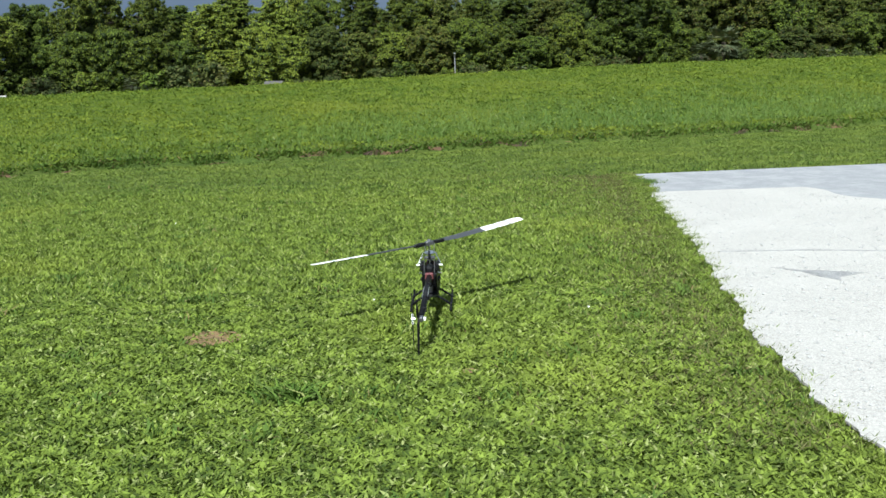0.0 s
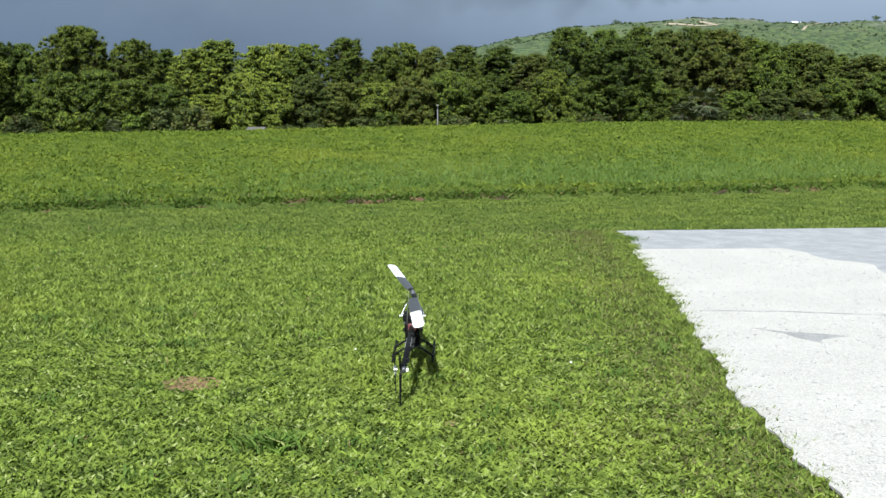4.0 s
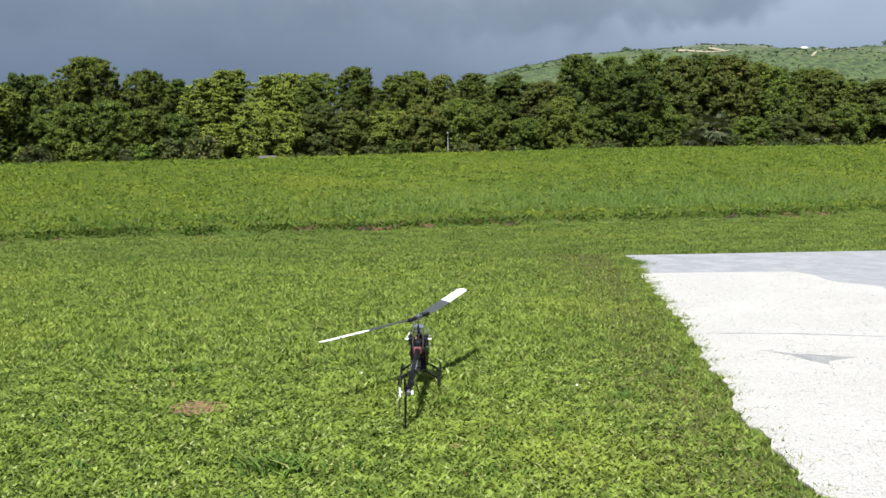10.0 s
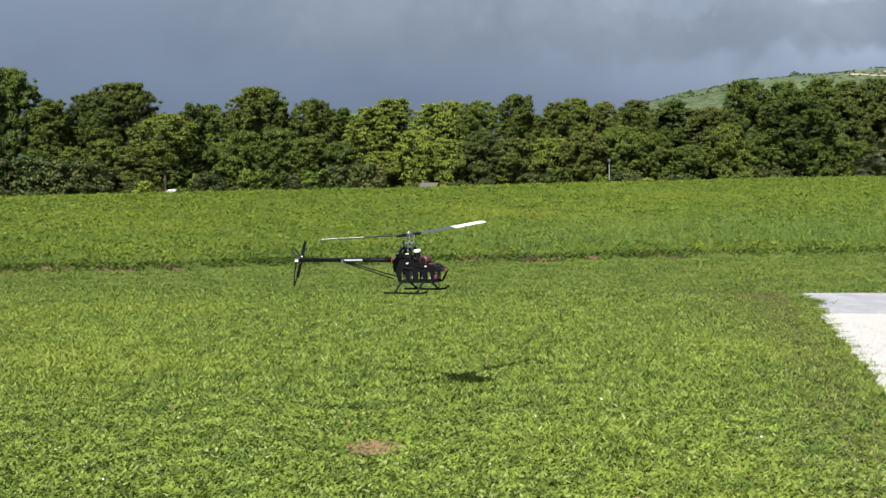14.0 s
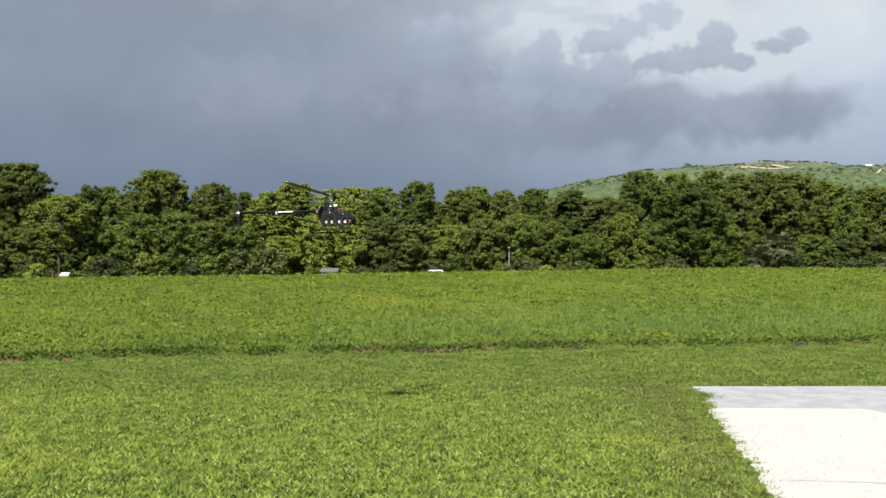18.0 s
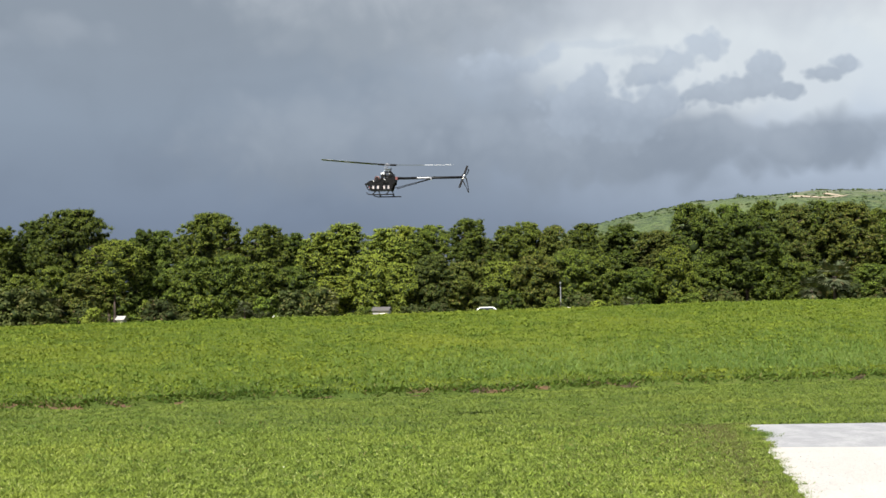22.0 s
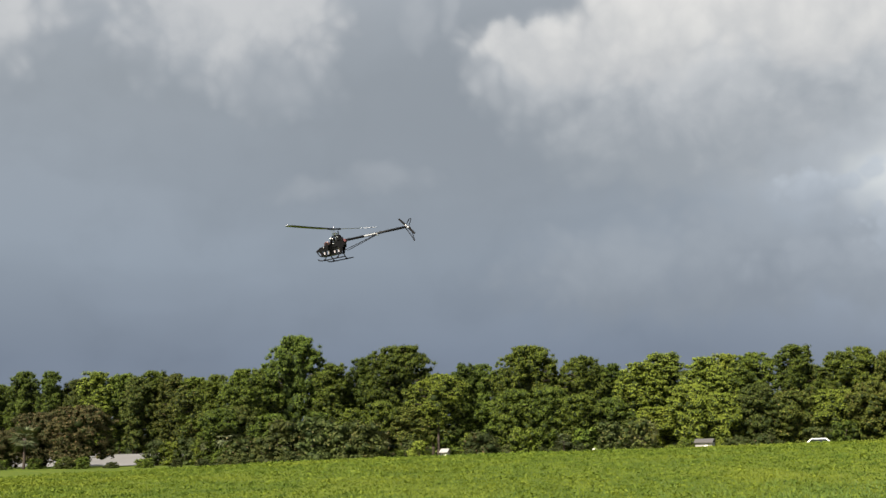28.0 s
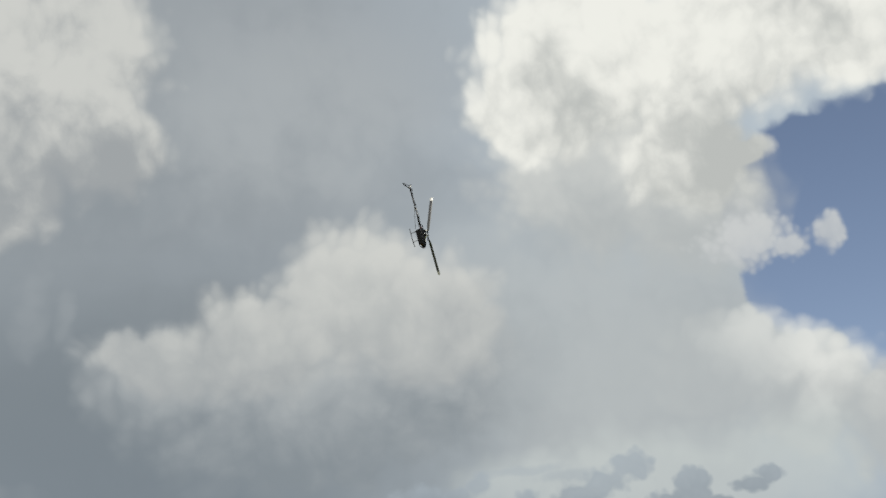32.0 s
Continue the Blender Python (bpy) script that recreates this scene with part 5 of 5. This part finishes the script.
def build_beyond():
    bm = fresh()
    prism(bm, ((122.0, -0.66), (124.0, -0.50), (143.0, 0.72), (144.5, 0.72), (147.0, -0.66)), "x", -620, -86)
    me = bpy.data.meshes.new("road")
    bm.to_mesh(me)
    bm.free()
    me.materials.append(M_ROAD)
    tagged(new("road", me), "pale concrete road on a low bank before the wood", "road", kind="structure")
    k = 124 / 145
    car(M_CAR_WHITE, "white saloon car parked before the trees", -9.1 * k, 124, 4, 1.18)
    shed(-23.2 * k, 126, 1.8, 2.0, 1.46, 0, "small pale shed with a grey roof", M_SHINGLE)
    shed(-47.3, 119, 0.8, 0.8, 0.98, 0, "narrow pale hut with a dull roof", M_CONCRETE)
    cabinet(-16.3 * k, 124, 1.15)
    cabinet(-36.9 * k, 124, 1.0)
    cabinet(1.1 * k, 124, 1.45)
    lamp_pole(0.15 * 0.94, 133, 4.3)
    lamp_pole(-68.3, 132, 8.4)
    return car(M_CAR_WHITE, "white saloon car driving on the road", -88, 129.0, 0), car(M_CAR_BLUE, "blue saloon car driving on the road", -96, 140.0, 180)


white_car, blue_car = build_beyond()


# ---- the model helicopter ----
ROTOR_Z, TAIL = 0.38, Vector((0.0, -0.97, 0.215))


def build_helicopter():
    """Nose along +y, skids on z = 0, the mast over the origin."""
    heli = tagged(new("helicopter"), "large black radio-controlled model helicopter without a canopy", "helicopter")
    # two side plates: a solid upper band, a lower rail and posts between the openings, closing to a pointed nose
    for s in (-1, 1):
        x0, x1 = s * 0.042 - 0.0015, s * 0.042 + 0.0015
        bm = fresh()
        prism(bm, ((-0.112, 0.138), (0.238, 0.138), (0.262, 0.145), (0.205, 0.184), (0.120, 0.196), (0.060, 0.204), (-0.070, 0.228), (-0.118, 0.215)), "x", x0, x1)
        prism(bm, ((-0.080, 0.066), (0.200, 0.066), (0.222, 0.076), (0.216, 0.082), (-0.080, 0.080)), "x", x0, x1)
        for a, b in ((-0.078, -0.052), (-0.018, 0.004), (0.040, 0.080), (0.118, 0.142), (0.180, 0.200)):
            prism(bm, ((a, 0.078), (b, 0.078), (b + 0.004, 0.140), (a - 0.004, 0.140)), "x", x0, x1)
        prism(bm, ((0.208, 0.074), (0.222, 0.076), (0.264, 0.142), (0.252, 0.146)), "x", x0, x1)
        part("side_frame", bm, M_CARBON, heli)
        bm = fresh()
        for outline in (((-0.112, 0.212), (-0.094, 0.210), (-0.038, 0.288), (-0.052, 0.300)), ((0.036, 0.202), (0.052, 0.200), (0.030, 0.292), (0.014, 0.290)),
                        ((-0.056, 0.284), (0.032, 0.278), (0.030, 0.296), (-0.050, 0.302)), ((-0.084, 0.236), (0.040, 0.226), (0.040, 0.240), (-0.076, 0.250))):
            prism(bm, outline, "x", s * 0.030 - 0.0015, s * 0.030 + 0.0015)
        part("mast_frame", bm, M_CARBON, heli)
        part("rear_leg", prism(fresh(), ((-0.120, 0.205), (-0.104, 0.205), (-0.060, 0.070), (-0.078, 0.066)), "x", s * 0.038 - 0.002, s * 0.038 + 0.002), M_CARBON, heli)
    part("floor_plate", box(fresh(), (0, 0.06, 0.072), (0.08, 0.28, 0.004), 0.001), M_CARBON, heli)
    part("deck_plate", box(fresh(), (0, 0.06, 0.146), (0.08, 0.33, 0.004), 0.001), M_CARBON, heli)
    part("nose_block", prism(fresh(), ((0.215, 0.138), (0.268, 0.140), (0.276, 0.146), (0.262, 0.156), (0.220, 0.168)), "x", -0.030, 0.030), M_BLACK, heli)
    part("nose_tip", box(fresh(), (0, 0.272, 0.147), (0.022, 0.014, 0.012), 0.003), M_ORANGE, heli, "small orange-red plug at the nose")
    for y in (-0.066, -0.006, 0.060, 0.130, 0.190):
        part("spacer", tube(fresh(), ((-0.041, y, 0.071), (0.041, y, 0.071)), 0.006, 8), M_BLACK, heli)
        for s in (-1, 1):
            part("frame_screw", tube(fresh(), ((s * 0.043, y, 0.072), (s * 0.047, y, 0.072)), 0.0032, 6), M_STEEL, heli)
    # the motor lies crosswise before the mast
    motor = part("motor", tube(fresh(), ((-0.030, 0.118, 0.212), (-0.026, 0.118, 0.212), (0.026, 0.118, 0.212), (0.030, 0.118, 0.212)), (0.024, 0.032, 0.032, 0.024), 20), M_RUST, heli, "red-brown electric motor", smooth=False)
    for s in (-1, 1):
        part("motor_cap", tube(fresh(), ((s * 0.029, 0.118, 0.212), (s * 0.034, 0.118, 0.212)), (0.021, 0.018), 16), M_BLACK, motor)
    part("battery", box(fresh(), (0, 0.185, 0.164), (0.056, 0.10, 0.030), 0.006), M_BLACK, heli)
    part("battery_strap", box(fresh(), (0, 0.17, 0.170), (0.064, 0.020, 0.046), 0.003), M_RED, heli, "dull red battery strap")
    part("receiver", box(fresh(), (0.0, 0.058, 0.272), (0.034, 0.034, 0.020), 0.003), M_WHITE, heli, "small white electronics box")
    part("receiver_mount", box(fresh(), (0.0, 0.060, 0.235), (0.030, 0.026, 0.056), 0.003), M_BLACK, heli)
    part("main_gear", tube(fresh(), ((0, 0, 0.160), (0, 0, 0.168)), 0.060, 40), M_BLACK, heli, "black plastic main gear")
    part("second_gear", tube(fresh(), ((0, -0.070, 0.172), (0, -0.070, 0.178)), 0.038, 28), M_BLACK, heli)
    part("mast", tube(fresh(), ((0, 0, 0.090), (0, 0, 0.385)), 0.006, 12), M_STEEL, heli)
    for z in (0.228, 0.292):
        part("bearing_block", box(fresh(), (0, 0, z), (0.056, 0.036, 0.014), 0.002), M_HEAD, heli)
    for s in (-1, 1):
        servo = part("servo", box(fresh(), (s * 0.046, -0.058, 0.250), (0.020, 0.042, 0.040), 0.003), M_BLACK, heli)
        part("servo_arm", box(fresh(), (s * 0.066, -0.058, 0.262), (0.024, 0.012, 0.006), 0.001), M_WHITE, servo)
        front = part("servo", box(fresh(), (s * 0.046, 0.020, 0.246), (0.020, 0.042, 0.040), 0.003), M_BLACK, heli)
        part("servo_arm", box(fresh(), (s * 0.060, 0.018, 0.258), (0.004, 0.024, 0.006), 0.001), M_WHITE, front)
        part("pushrod", tube(fresh(), ((s * 0.070, -0.056, 0.262), (s * 0.034, -0.014, 0.325)), 0.0020, 6), M_STEEL, heli)
        part("pushrod", tube(fresh(), ((s * 0.062, 0.024, 0.258), (s * 0.034, 0.014, 0.325)), 0.0020, 6), M_STEEL, heli)
        part("link", tube(fresh(), ((s * 0.026, 0.016, 0.330), (s * 0.030, 0.020, 0.378)), 0.0026, 6), M_ALU, heli)
        part("body_stud", tube(fresh(), ((s * 0.044, 0.010, 0.196), (s * 0.066, 0.010, 0.196)), 0.0048, 8), M_WHITE, heli)
        part("body_stud", tube(fresh(), ((s * 0.044, 0.150, 0.176), (s * 0.058, 0.150, 0.176)), 0.0045, 8), M_WHITE, heli)
        # servo leads looped along the frame
        part("cable", tube(fresh(), [(s * (0.047 + 0.006 * math.sin(3.0 * t)), -0.05 + 0.20 * t, 0.232 - 0.060 * t + 0.018 * math.sin(6.28 * t)) for t in np.linspace(0, 1, 9)], 0.0026, 5), M_BLACK, heli)
    part("gearbox", box(fresh(), (0, -0.045, 0.225), (0.046, 0.080, 0.060), 0.010), M_BLACK, heli)
    part("rear_bulkhead", box(fresh(), (0, -0.108, 0.190), (0.070, 0.010, 0.060), 0.002), M_BLACK, heli)
    part("swashplate", tube(fresh(), ((0, 0, 0.316), (0, 0, 0.323), (0, 0, 0.330)), (0.028, 0.034, 0.024), 20), M_ALU, heli)
    part("anti_rotation_bracket", box(fresh(), (0, -0.046, 0.318), (0.010, 0.006, 0.050), 0.001), M_BLACK, heli)
    part("antenna", tube(fresh(), ((0, -0.050, 0.296), (0, -0.052, 0.345)), 0.0035, 6), M_BLACK, heli)
    # added pale blocks that stand in for background light showing through the openings
    for y in (-0.035, 0.022, 0.100, 0.160):
        part("opening_filler", box(fresh(), (-0.008, y, 0.110), (0.036, 0.030, 0.050), 0.005), M_OPENING_FILL, heli, "pale block added for the light seen through the frame")
    part("speed_controller", box(fresh(), (0, 0.205, 0.108), (0.050, 0.028, 0.036), 0.004), M_RED, heli, "dull red speed controller in the frame")
    part("boom_clamp", box(fresh(), (0, -0.128, 0.212), (0.048, 0.030, 0.038), 0.004), M_RED, heli, "dull red boom clamp")
    part("tail_servo", box(fresh(), (0.034, -0.160, 0.226), (0.016, 0.034, 0.024), 0.003), M_BLACK, heli)

    # boom, braces and tail
    part("tail_boom", tube(fresh(), ((0, -0.11, 0.213), (0, -0.5, 0.214), (0, -0.95, 0.215)), 0.0145, 14), M_CARBON, heli, smooth=True)
    for s in (-1, 1):
        part("boom_sticker", box(fresh(), (s * 0.0142, -0.465, 0.216), (0.0014, 0.155, 0.013), 0.0004), M_SILVER, heli, "silver sticker along the boom")
    part("tail_pushrod", tube(fresh(), ((0.020, -0.18, 0.226), (0.020, -0.93, 0.226)), 0.0017, 6), M_BLACK, heli)
    for y in (-0.34, -0.60, -0.82):
        part("rod_guide", box(fresh(), (0.012, y, 0.219), (0.026, 0.010, 0.026), 0.002), M_BLACK, heli)
    for s in (-1, 1):
        part("boom_brace", tube(fresh(), ((s * 0.040, -0.118, 0.092), (s * 0.012, -0.555, 0.202)), 0.0042, 8), M_CARBON, heli)
    part("brace_clamp", box(fresh(), (0, -0.56, 0.206), (0.034, 0.018, 0.030), 0.002), M_ALU, heli)
    part("tail_case", box(fresh(), (0.004, -0.968, 0.215), (0.022, 0.040, 0.028), 0.006), M_HEAD, heli, "dark metal tail gear case")
    part("tail_bell_crank", box(fresh(), (0.022, -0.960, 0.212), (0.012, 0.026, 0.014), 0.002), M_WHITE, heli, "white tail control arm")
    # the fin is an open frame: a long lower vee and a short upper loop
    for name, ends in (("lower_fin", ((-0.938, 0.205), (-0.985, 0.118), (-1.026, 0.030))), ("lower_fin", ((-0.995, 0.200), (-1.016, 0.118), (-1.030, 0.030)))):
        part(name, tube(fresh(), [(-0.012, y, z) for y, z in ends], (0.006, 0.005, 0.004), 6), M_CARBON, heli)
    part("upper_fin", tube(fresh(), [(-0.012, y, z) for y, z in ((-0.940, 0.225), (-0.995, 0.292), (-1.020, 0.304), (-1.024, 0.288), (-0.990, 0.228))], 0.0048, 6), M_CARBON, heli)

    # landing gear
    for y in (-0.062, 0.110):
        bow = [(x, y + 0.012 * abs(x) / 0.12, 0.078 - 0.062 * (abs(x) / 0.115) ** 1.7) for x in np.linspace(-0.115, 0.115, 11)]
        part("strut", tube(fresh(), bow, 0.0065, 8), M_BLACK, heli, smooth=True)
    for s in (-1, 1):
        part("skid", tube(fresh(), ((s * 0.117, -0.145, 0.008), (s * 0.117, 0.150, 0.008), (s * 0.117, 0.190, 0.016), (s * 0.117, 0.212, 0.034)), 0.0065, 8), M_BLACK, heli, smooth=True)
        for y in (-0.05, 0.122):
            part("skid_clamp", box(fresh(), (s * 0.117, y, 0.014), (0.014, 0.022, 0.020), 0.003), M_BLACK, heli)

    # main rotor: turns about its own z
    rotor = part("main_rotor", box(fresh(), (0, 0, 0), (0.055, 0.030, 0.024), 0.004), M_HEAD, heli, "main rotor with two long blades")
    rotor.location = (0, 0, ROTOR_Z)
    part("head_button", tube(fresh(), ((0, 0, 0.010), (0, 0, 0.022)), (0.014, 0.010), 14), M_HEAD, rotor)
    part("spindle", tube(fresh(), ((-0.075, 0, 0), (0.075, 0, 0)), 0.005, 8), M_STEEL, rotor)
    flaps = []
    for turn in (0.0, 180.0):
        m = Matrix.Rotation(radians(turn), 4, "Z")
        grip = part("blade_grip", box(fresh(), (0.072, 0, 0), (0.075, 0.026, 0.020), 0.004), M_BLACK, rotor)
        grip.matrix_basis = m
        bm = fresh()
        rings = []
        for x, lead, chord, thick in ((0.095, 0.018, 0.036, 0.010), (0.130, 0.022, 0.050, 0.009), (0.200, 0.024, 0.062, 0.008), (0.45, 0.024, 0.062, 0.008), (0.740, 0.024, 0.062, 0.007),
                                      (0.775, 0.018, 0.052, 0.005), (0.790, 0.002, 0.030, 0.003)):
            pitch = radians(9.0)
            ring = []
            for u, v in ((0.0, 0.0), (0.15, 0.5), (0.45, 0.42), (1.0, 0.03), (0.45, -0.42), (0.15, -0.5)):
                yy, zz = lead - u * chord, v * thick
                ring.append(bm.verts.new((x, yy * math.cos(pitch) - zz * math.sin(pitch), yy * math.sin(pitch) + zz * math.cos(pitch) + 0.018 * x * x)))
            rings.append(ring)
        for a, b in zip(rings, rings[1:]):
            for k in range(6):
                bm.faces.new((a[k], a[(k + 1) % 6], b[(k + 1) % 6], b[k]))
        bm.faces.new(rings[0][::-1])
        bm.faces.new(rings[-1])
        bmesh.ops.recalc_face_normals(bm, faces=bm.faces[:])
        blade = part("rotor_blade", bm, M_BLADE, rotor, "long carbon blade with a white outer half")
        blade.matrix_basis = m
        flaps.append((blade, m))
    # tail rotor: turns about its own x
    tail = part("tail_rotor", tube(fresh(), ((-0.006, 0, 0), (0.012, 0, 0)), 0.010, 12), M_ALU, heli, "two-bladed tail rotor")
    tail.location = TAIL + Vector((-0.040, 0, 0))
    for s in (-1, 1):
        part("tail_blade", prism(fresh(), ((-0.010, s * 0.012), (0.012, s * 0.012), (0.014, s * 0.060), (0.014, s * 0.135), (-0.010, s * 0.140), (-0.012, s * 0.060)), "x", -0.0016, 0.0016), M_BLACK, tail)
        part("tail_grip", box(fresh(), (0, 0, s * 0.019), (0.010, 0.012, 0.020), 0.003), M_WHITE, tail, "white tail blade grip")
    return heli, rotor, tail, flaps


heli, main_rotor, tail_rotor, flaps = build_helicopter()

FLIGHT = [
    (0.00, pose(-0.17, 6.66, 0.06, 5, 0, -2)),
    (12.00, pose(-0.17, 6.66, 0.06, 5, 0, -2)),
    (12.10, pose(-0.18, 6.60, 0.10, 4, 0, -1)),
    (12.30, pose(-0.26, 6.11, 0.40, 3, 4, 2)),
    (12.50, pose(-0.42, 6.12, 0.53, 3, 3, -4)),
    (12.60, pose(-0.49, 6.13, 0.59, 3, 3, -3)),
    (12.70, pose(-0.53, 6.09, 0.68, 1, -0, -11)),
    (12.80, pose(-0.57, 5.99, 0.75, 2, -0, -15)),
    (12.90, pose(-0.65, 6.16, 0.63, -2, -0, -21)),
    (13.00, pose(-0.72, 6.23, 0.71, 2, 3, -30)),
    (13.20, pose(-0.84, 6.25, 0.76, 2, 3, -45)),
    (13.50, pose(-1.21, 6.84, 0.74, 3, 4, -75)),
    (14.00, pose(-1.37, 7.38, 0.76, 2, 2, -115)),
    (14.50, pose(-1.54, 7.92, 0.79, -0, 1, -150)),
    (15.00, pose(-1.70, 8.45, 0.81, -2, -1, -190)),
    (15.50, pose(-1.87, 8.99, 0.83, -4, -3, -220)),
    (16.00, pose(-1.77, 9.97, 1.05, -1, -0, -252)),
    (16.50, pose(-1.67, 10.20, 1.25, 0, -2, -267)),
    (16.75, pose(-1.67, 10.52, 1.18, 0, 0, -230)),
    (17.00, pose(-1.67, 10.84, 1.12, 0, 3, -193)),
    (17.50, pose(-1.64, 11.07, 1.55, 5, 3, -130)),
    (18.00, pose(-1.87, 11.59, 1.94, 1, -5, -92)),
    (18.25, pose(-1.98, 11.97, 2.14, 6, -2, -44)),
    (18.50, pose(-2.09, 12.34, 2.33, 11, 2, 3)),
    (19.00, pose(-2.32, 13.25, 2.79, 4, 2, 60)),
    (19.25, pose(-2.29, 13.13, 2.84, -2, -3, 106)),
    (19.50, pose(-2.27, 13.01, 2.89, -9, -9, 152)),
    (19.75, pose(-2.29, 13.11, 2.89, -5, -5, 197)),
    (20.00, pose(-2.30, 13.21, 2.88, -1, -1, 243)),
    (20.50, pose(-2.36, 13.45, 2.52, -1, 6, 267)),
    (20.75, pose(-2.37, 13.53, 2.50, 5, 6, 313)),
    (21.00, pose(-2.38, 13.61, 2.48, 11, 5, 358)),
    (21.50, pose(-2.39, 13.75, 2.73, 7, 6, 406)),
    (22.00, pose(-2.07, 13.38, 2.94, 2, 2, 438)),
    (22.50, pose(-1.86, 13.71, 3.00, -3, 1, 447)),
    (23.00, pose(-1.70, 13.18, 2.69, -3, -0, 467)),
    (23.50, pose(-1.81, 13.12, 2.68, 1, -3, 443)),
    (24.00, pose(-2.13, 12.95, 2.77, 1, -1, 444)),
    (24.50, pose(-2.60, 12.99, 2.80, 1, -1, 442)),
    (25.00, pose(-3.10, 12.71, 2.43, 3, 0, 441)),
    (25.50, pose(-3.67, 12.81, 2.04, 3, 2, 435)),
    (26.00, pose(-3.97, 11.87, 2.77, -3, 4, 437)),
    (26.50, pose(-4.50, 11.32, 3.18, -1, 5, 427)),
    (27.50, pose(-5.70, 11.80, 3.65, -4, -2, 440)),
    (28.20, pose(-6.54, 12.13, 3.97, -6, -7, 455)),
    (28.50, pose(-6.90, 12.27, 4.11, -7, -9, 495)),
    (28.60, pose(-6.85, 12.37, 4.11, -7, -5, 535)),
    (28.70, pose(-6.80, 12.46, 4.12, -7, -2, 572)),
    (28.80, pose(-6.75, 12.55, 4.12, -7, 1, 605)),
    (28.90, pose(-6.69, 12.64, 4.12, -7, 5, 632)),
    (29.00, pose(-6.64, 12.73, 4.12, -7, 8, 659)),
    (29.25, pose(-6.26, 12.97, 4.19, 6, 6, 708)),
    (29.50, pose(-5.88, 13.21, 4.26, 18, 3, 758)),
    (30.00, pose(-5.08, 14.54, 4.82, 14, 2, 807)),
    (30.50, pose(-3.63, 15.50, 5.46, 6, -8, 780)),
    (30.75, pose(-3.04, 15.91, 5.77, 15, -2, 740)),
    (31.00, pose(-2.45, 16.32, 6.07, 10, 7, 699)),
    (31.20, pose(-2.05, 16.30, 6.72, 5, 7, 696)),
    (31.40, pose(-1.64, 16.40, 7.40, -5, 5, 702)),
    (31.60, pose(-1.70, 18.13, 8.17, -28, 2, 699)),
    (31.80, pose(-1.32, 18.90, 9.82, -56, 8, 685)),
    (32.00, pose(-0.80, 18.90, 10.56, -77, -2, 686)),
]
# how far the far blade leads and the near one lags, in degrees
LEAD = [(0, 4), (1, 3), (2, 1), (3, 4), (4, 4), (7, 2), (8, 7), (9, 1), (10, 10), (11, 10), (12, 9), (12.6, 0), (32, 0)]
BLADE_ANGLE = [(0, 42), (1, 65), (2, 23), (3, 90), (4, 100), (7, 144), (8, 53), (9, 171), (10, 62), (11, 58), (12, 55), (12.3, 44), (12.4, 39), (12.5, 60), (12.6, 176), (13, 34), (13.2, 60), (13.4, 70), (13.5, 20), (15.5, 92), (16, 152), (16.5, 109), (17, 0), (17.5, 104), (18, 158), (18.5, 119), (19, 27), (19.5, 25), (20, 132), (20.5, 125), (21, 64), (21.5, 15), (22, 114), (22.5, 20), (23, 72), (23.5, 172), (24, 110), (24.5, 129), (25, 8), (25.5, 70), (26, 85), (26.5, 12), (28.5, 154), (29, 27), (29.5, 59), (30, 62), (30.5, 157), (31, 175), (31.4, 161), (31.5, 105), (31.6, 50), (31.8, 81), (32, 102)]


def motions():
    walk(heli, FLIGHT)
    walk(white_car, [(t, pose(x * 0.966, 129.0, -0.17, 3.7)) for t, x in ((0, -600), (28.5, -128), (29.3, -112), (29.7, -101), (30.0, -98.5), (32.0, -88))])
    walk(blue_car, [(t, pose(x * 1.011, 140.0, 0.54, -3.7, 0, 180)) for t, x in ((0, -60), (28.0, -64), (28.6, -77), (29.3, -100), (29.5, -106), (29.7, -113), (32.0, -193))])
    # between two known blade angles the rotor makes whole half turns, anticlockwise from above
    step, rows, turned = 1 / 15, [], 0.0
    known = [(t, float(a)) for t, a in BLADE_ANGLE]
    total = [known[0][1]]
    for (t0, a0), (t1, a1) in zip(known, known[1:]):
        wanted = 700.0 * (t1 - t0)
        change = (a1 - total[-1]) + 180.0 * round((wanted - (a1 - total[-1])) / 180.0)
        total.append(total[-1] + change)
    times = sorted({round(k * step, 4) for k in range(int(SECONDS / step) + 1)} | {t for t, _ in known})
    clean = [times[0]]
    for t in times[1:]:
        if frame(t) > frame(clean[-1]):
            clean.append(t)
    marks = [t for t, _ in known]
    walk(main_rotor, [(t, Matrix.Translation((0, 0, ROTOR_Z)) @ Matrix.Rotation(radians(float(np.interp(t, marks, total))), 4, "Z")) for t in clean])
    # the blades cone upwards in the hard pull at the end, and swing a little in their grips at rest
    cone = ((0.0, 0.0), (12.0, 0.0), (12.6, 1.5), (30.6, 1.5), (31.0, 3.0), (31.4, 1.0), (31.6, 5.5), (31.8, 17.0), (32.0, 18.0))
    for k, (blade, turned) in enumerate(flaps):
        rows = []
        for t in sorted({t for t, _ in cone} | {t for t, _ in LEAD}):
            up = float(np.interp(t, *zip(*cone)))
            far = math.sin(radians(float(np.interp(t, marks, total)) + 180.0 * k)) > 0
            swing = float(np.interp(t, *zip(*LEAD))) * (1 if far else -1)
            rows.append((t, turned @ Matrix.Rotation(radians(swing), 4, "Z") @ Matrix.Rotation(radians(-up), 4, "Y")))
        walk(blade, rows)
    hub = tail_rotor.location.copy()
    walk(tail_rotor, [(t, Matrix.Translation(hub) @ Matrix.Rotation(radians(1130.0 * t), 4, "X")) for t in clean])


motions()
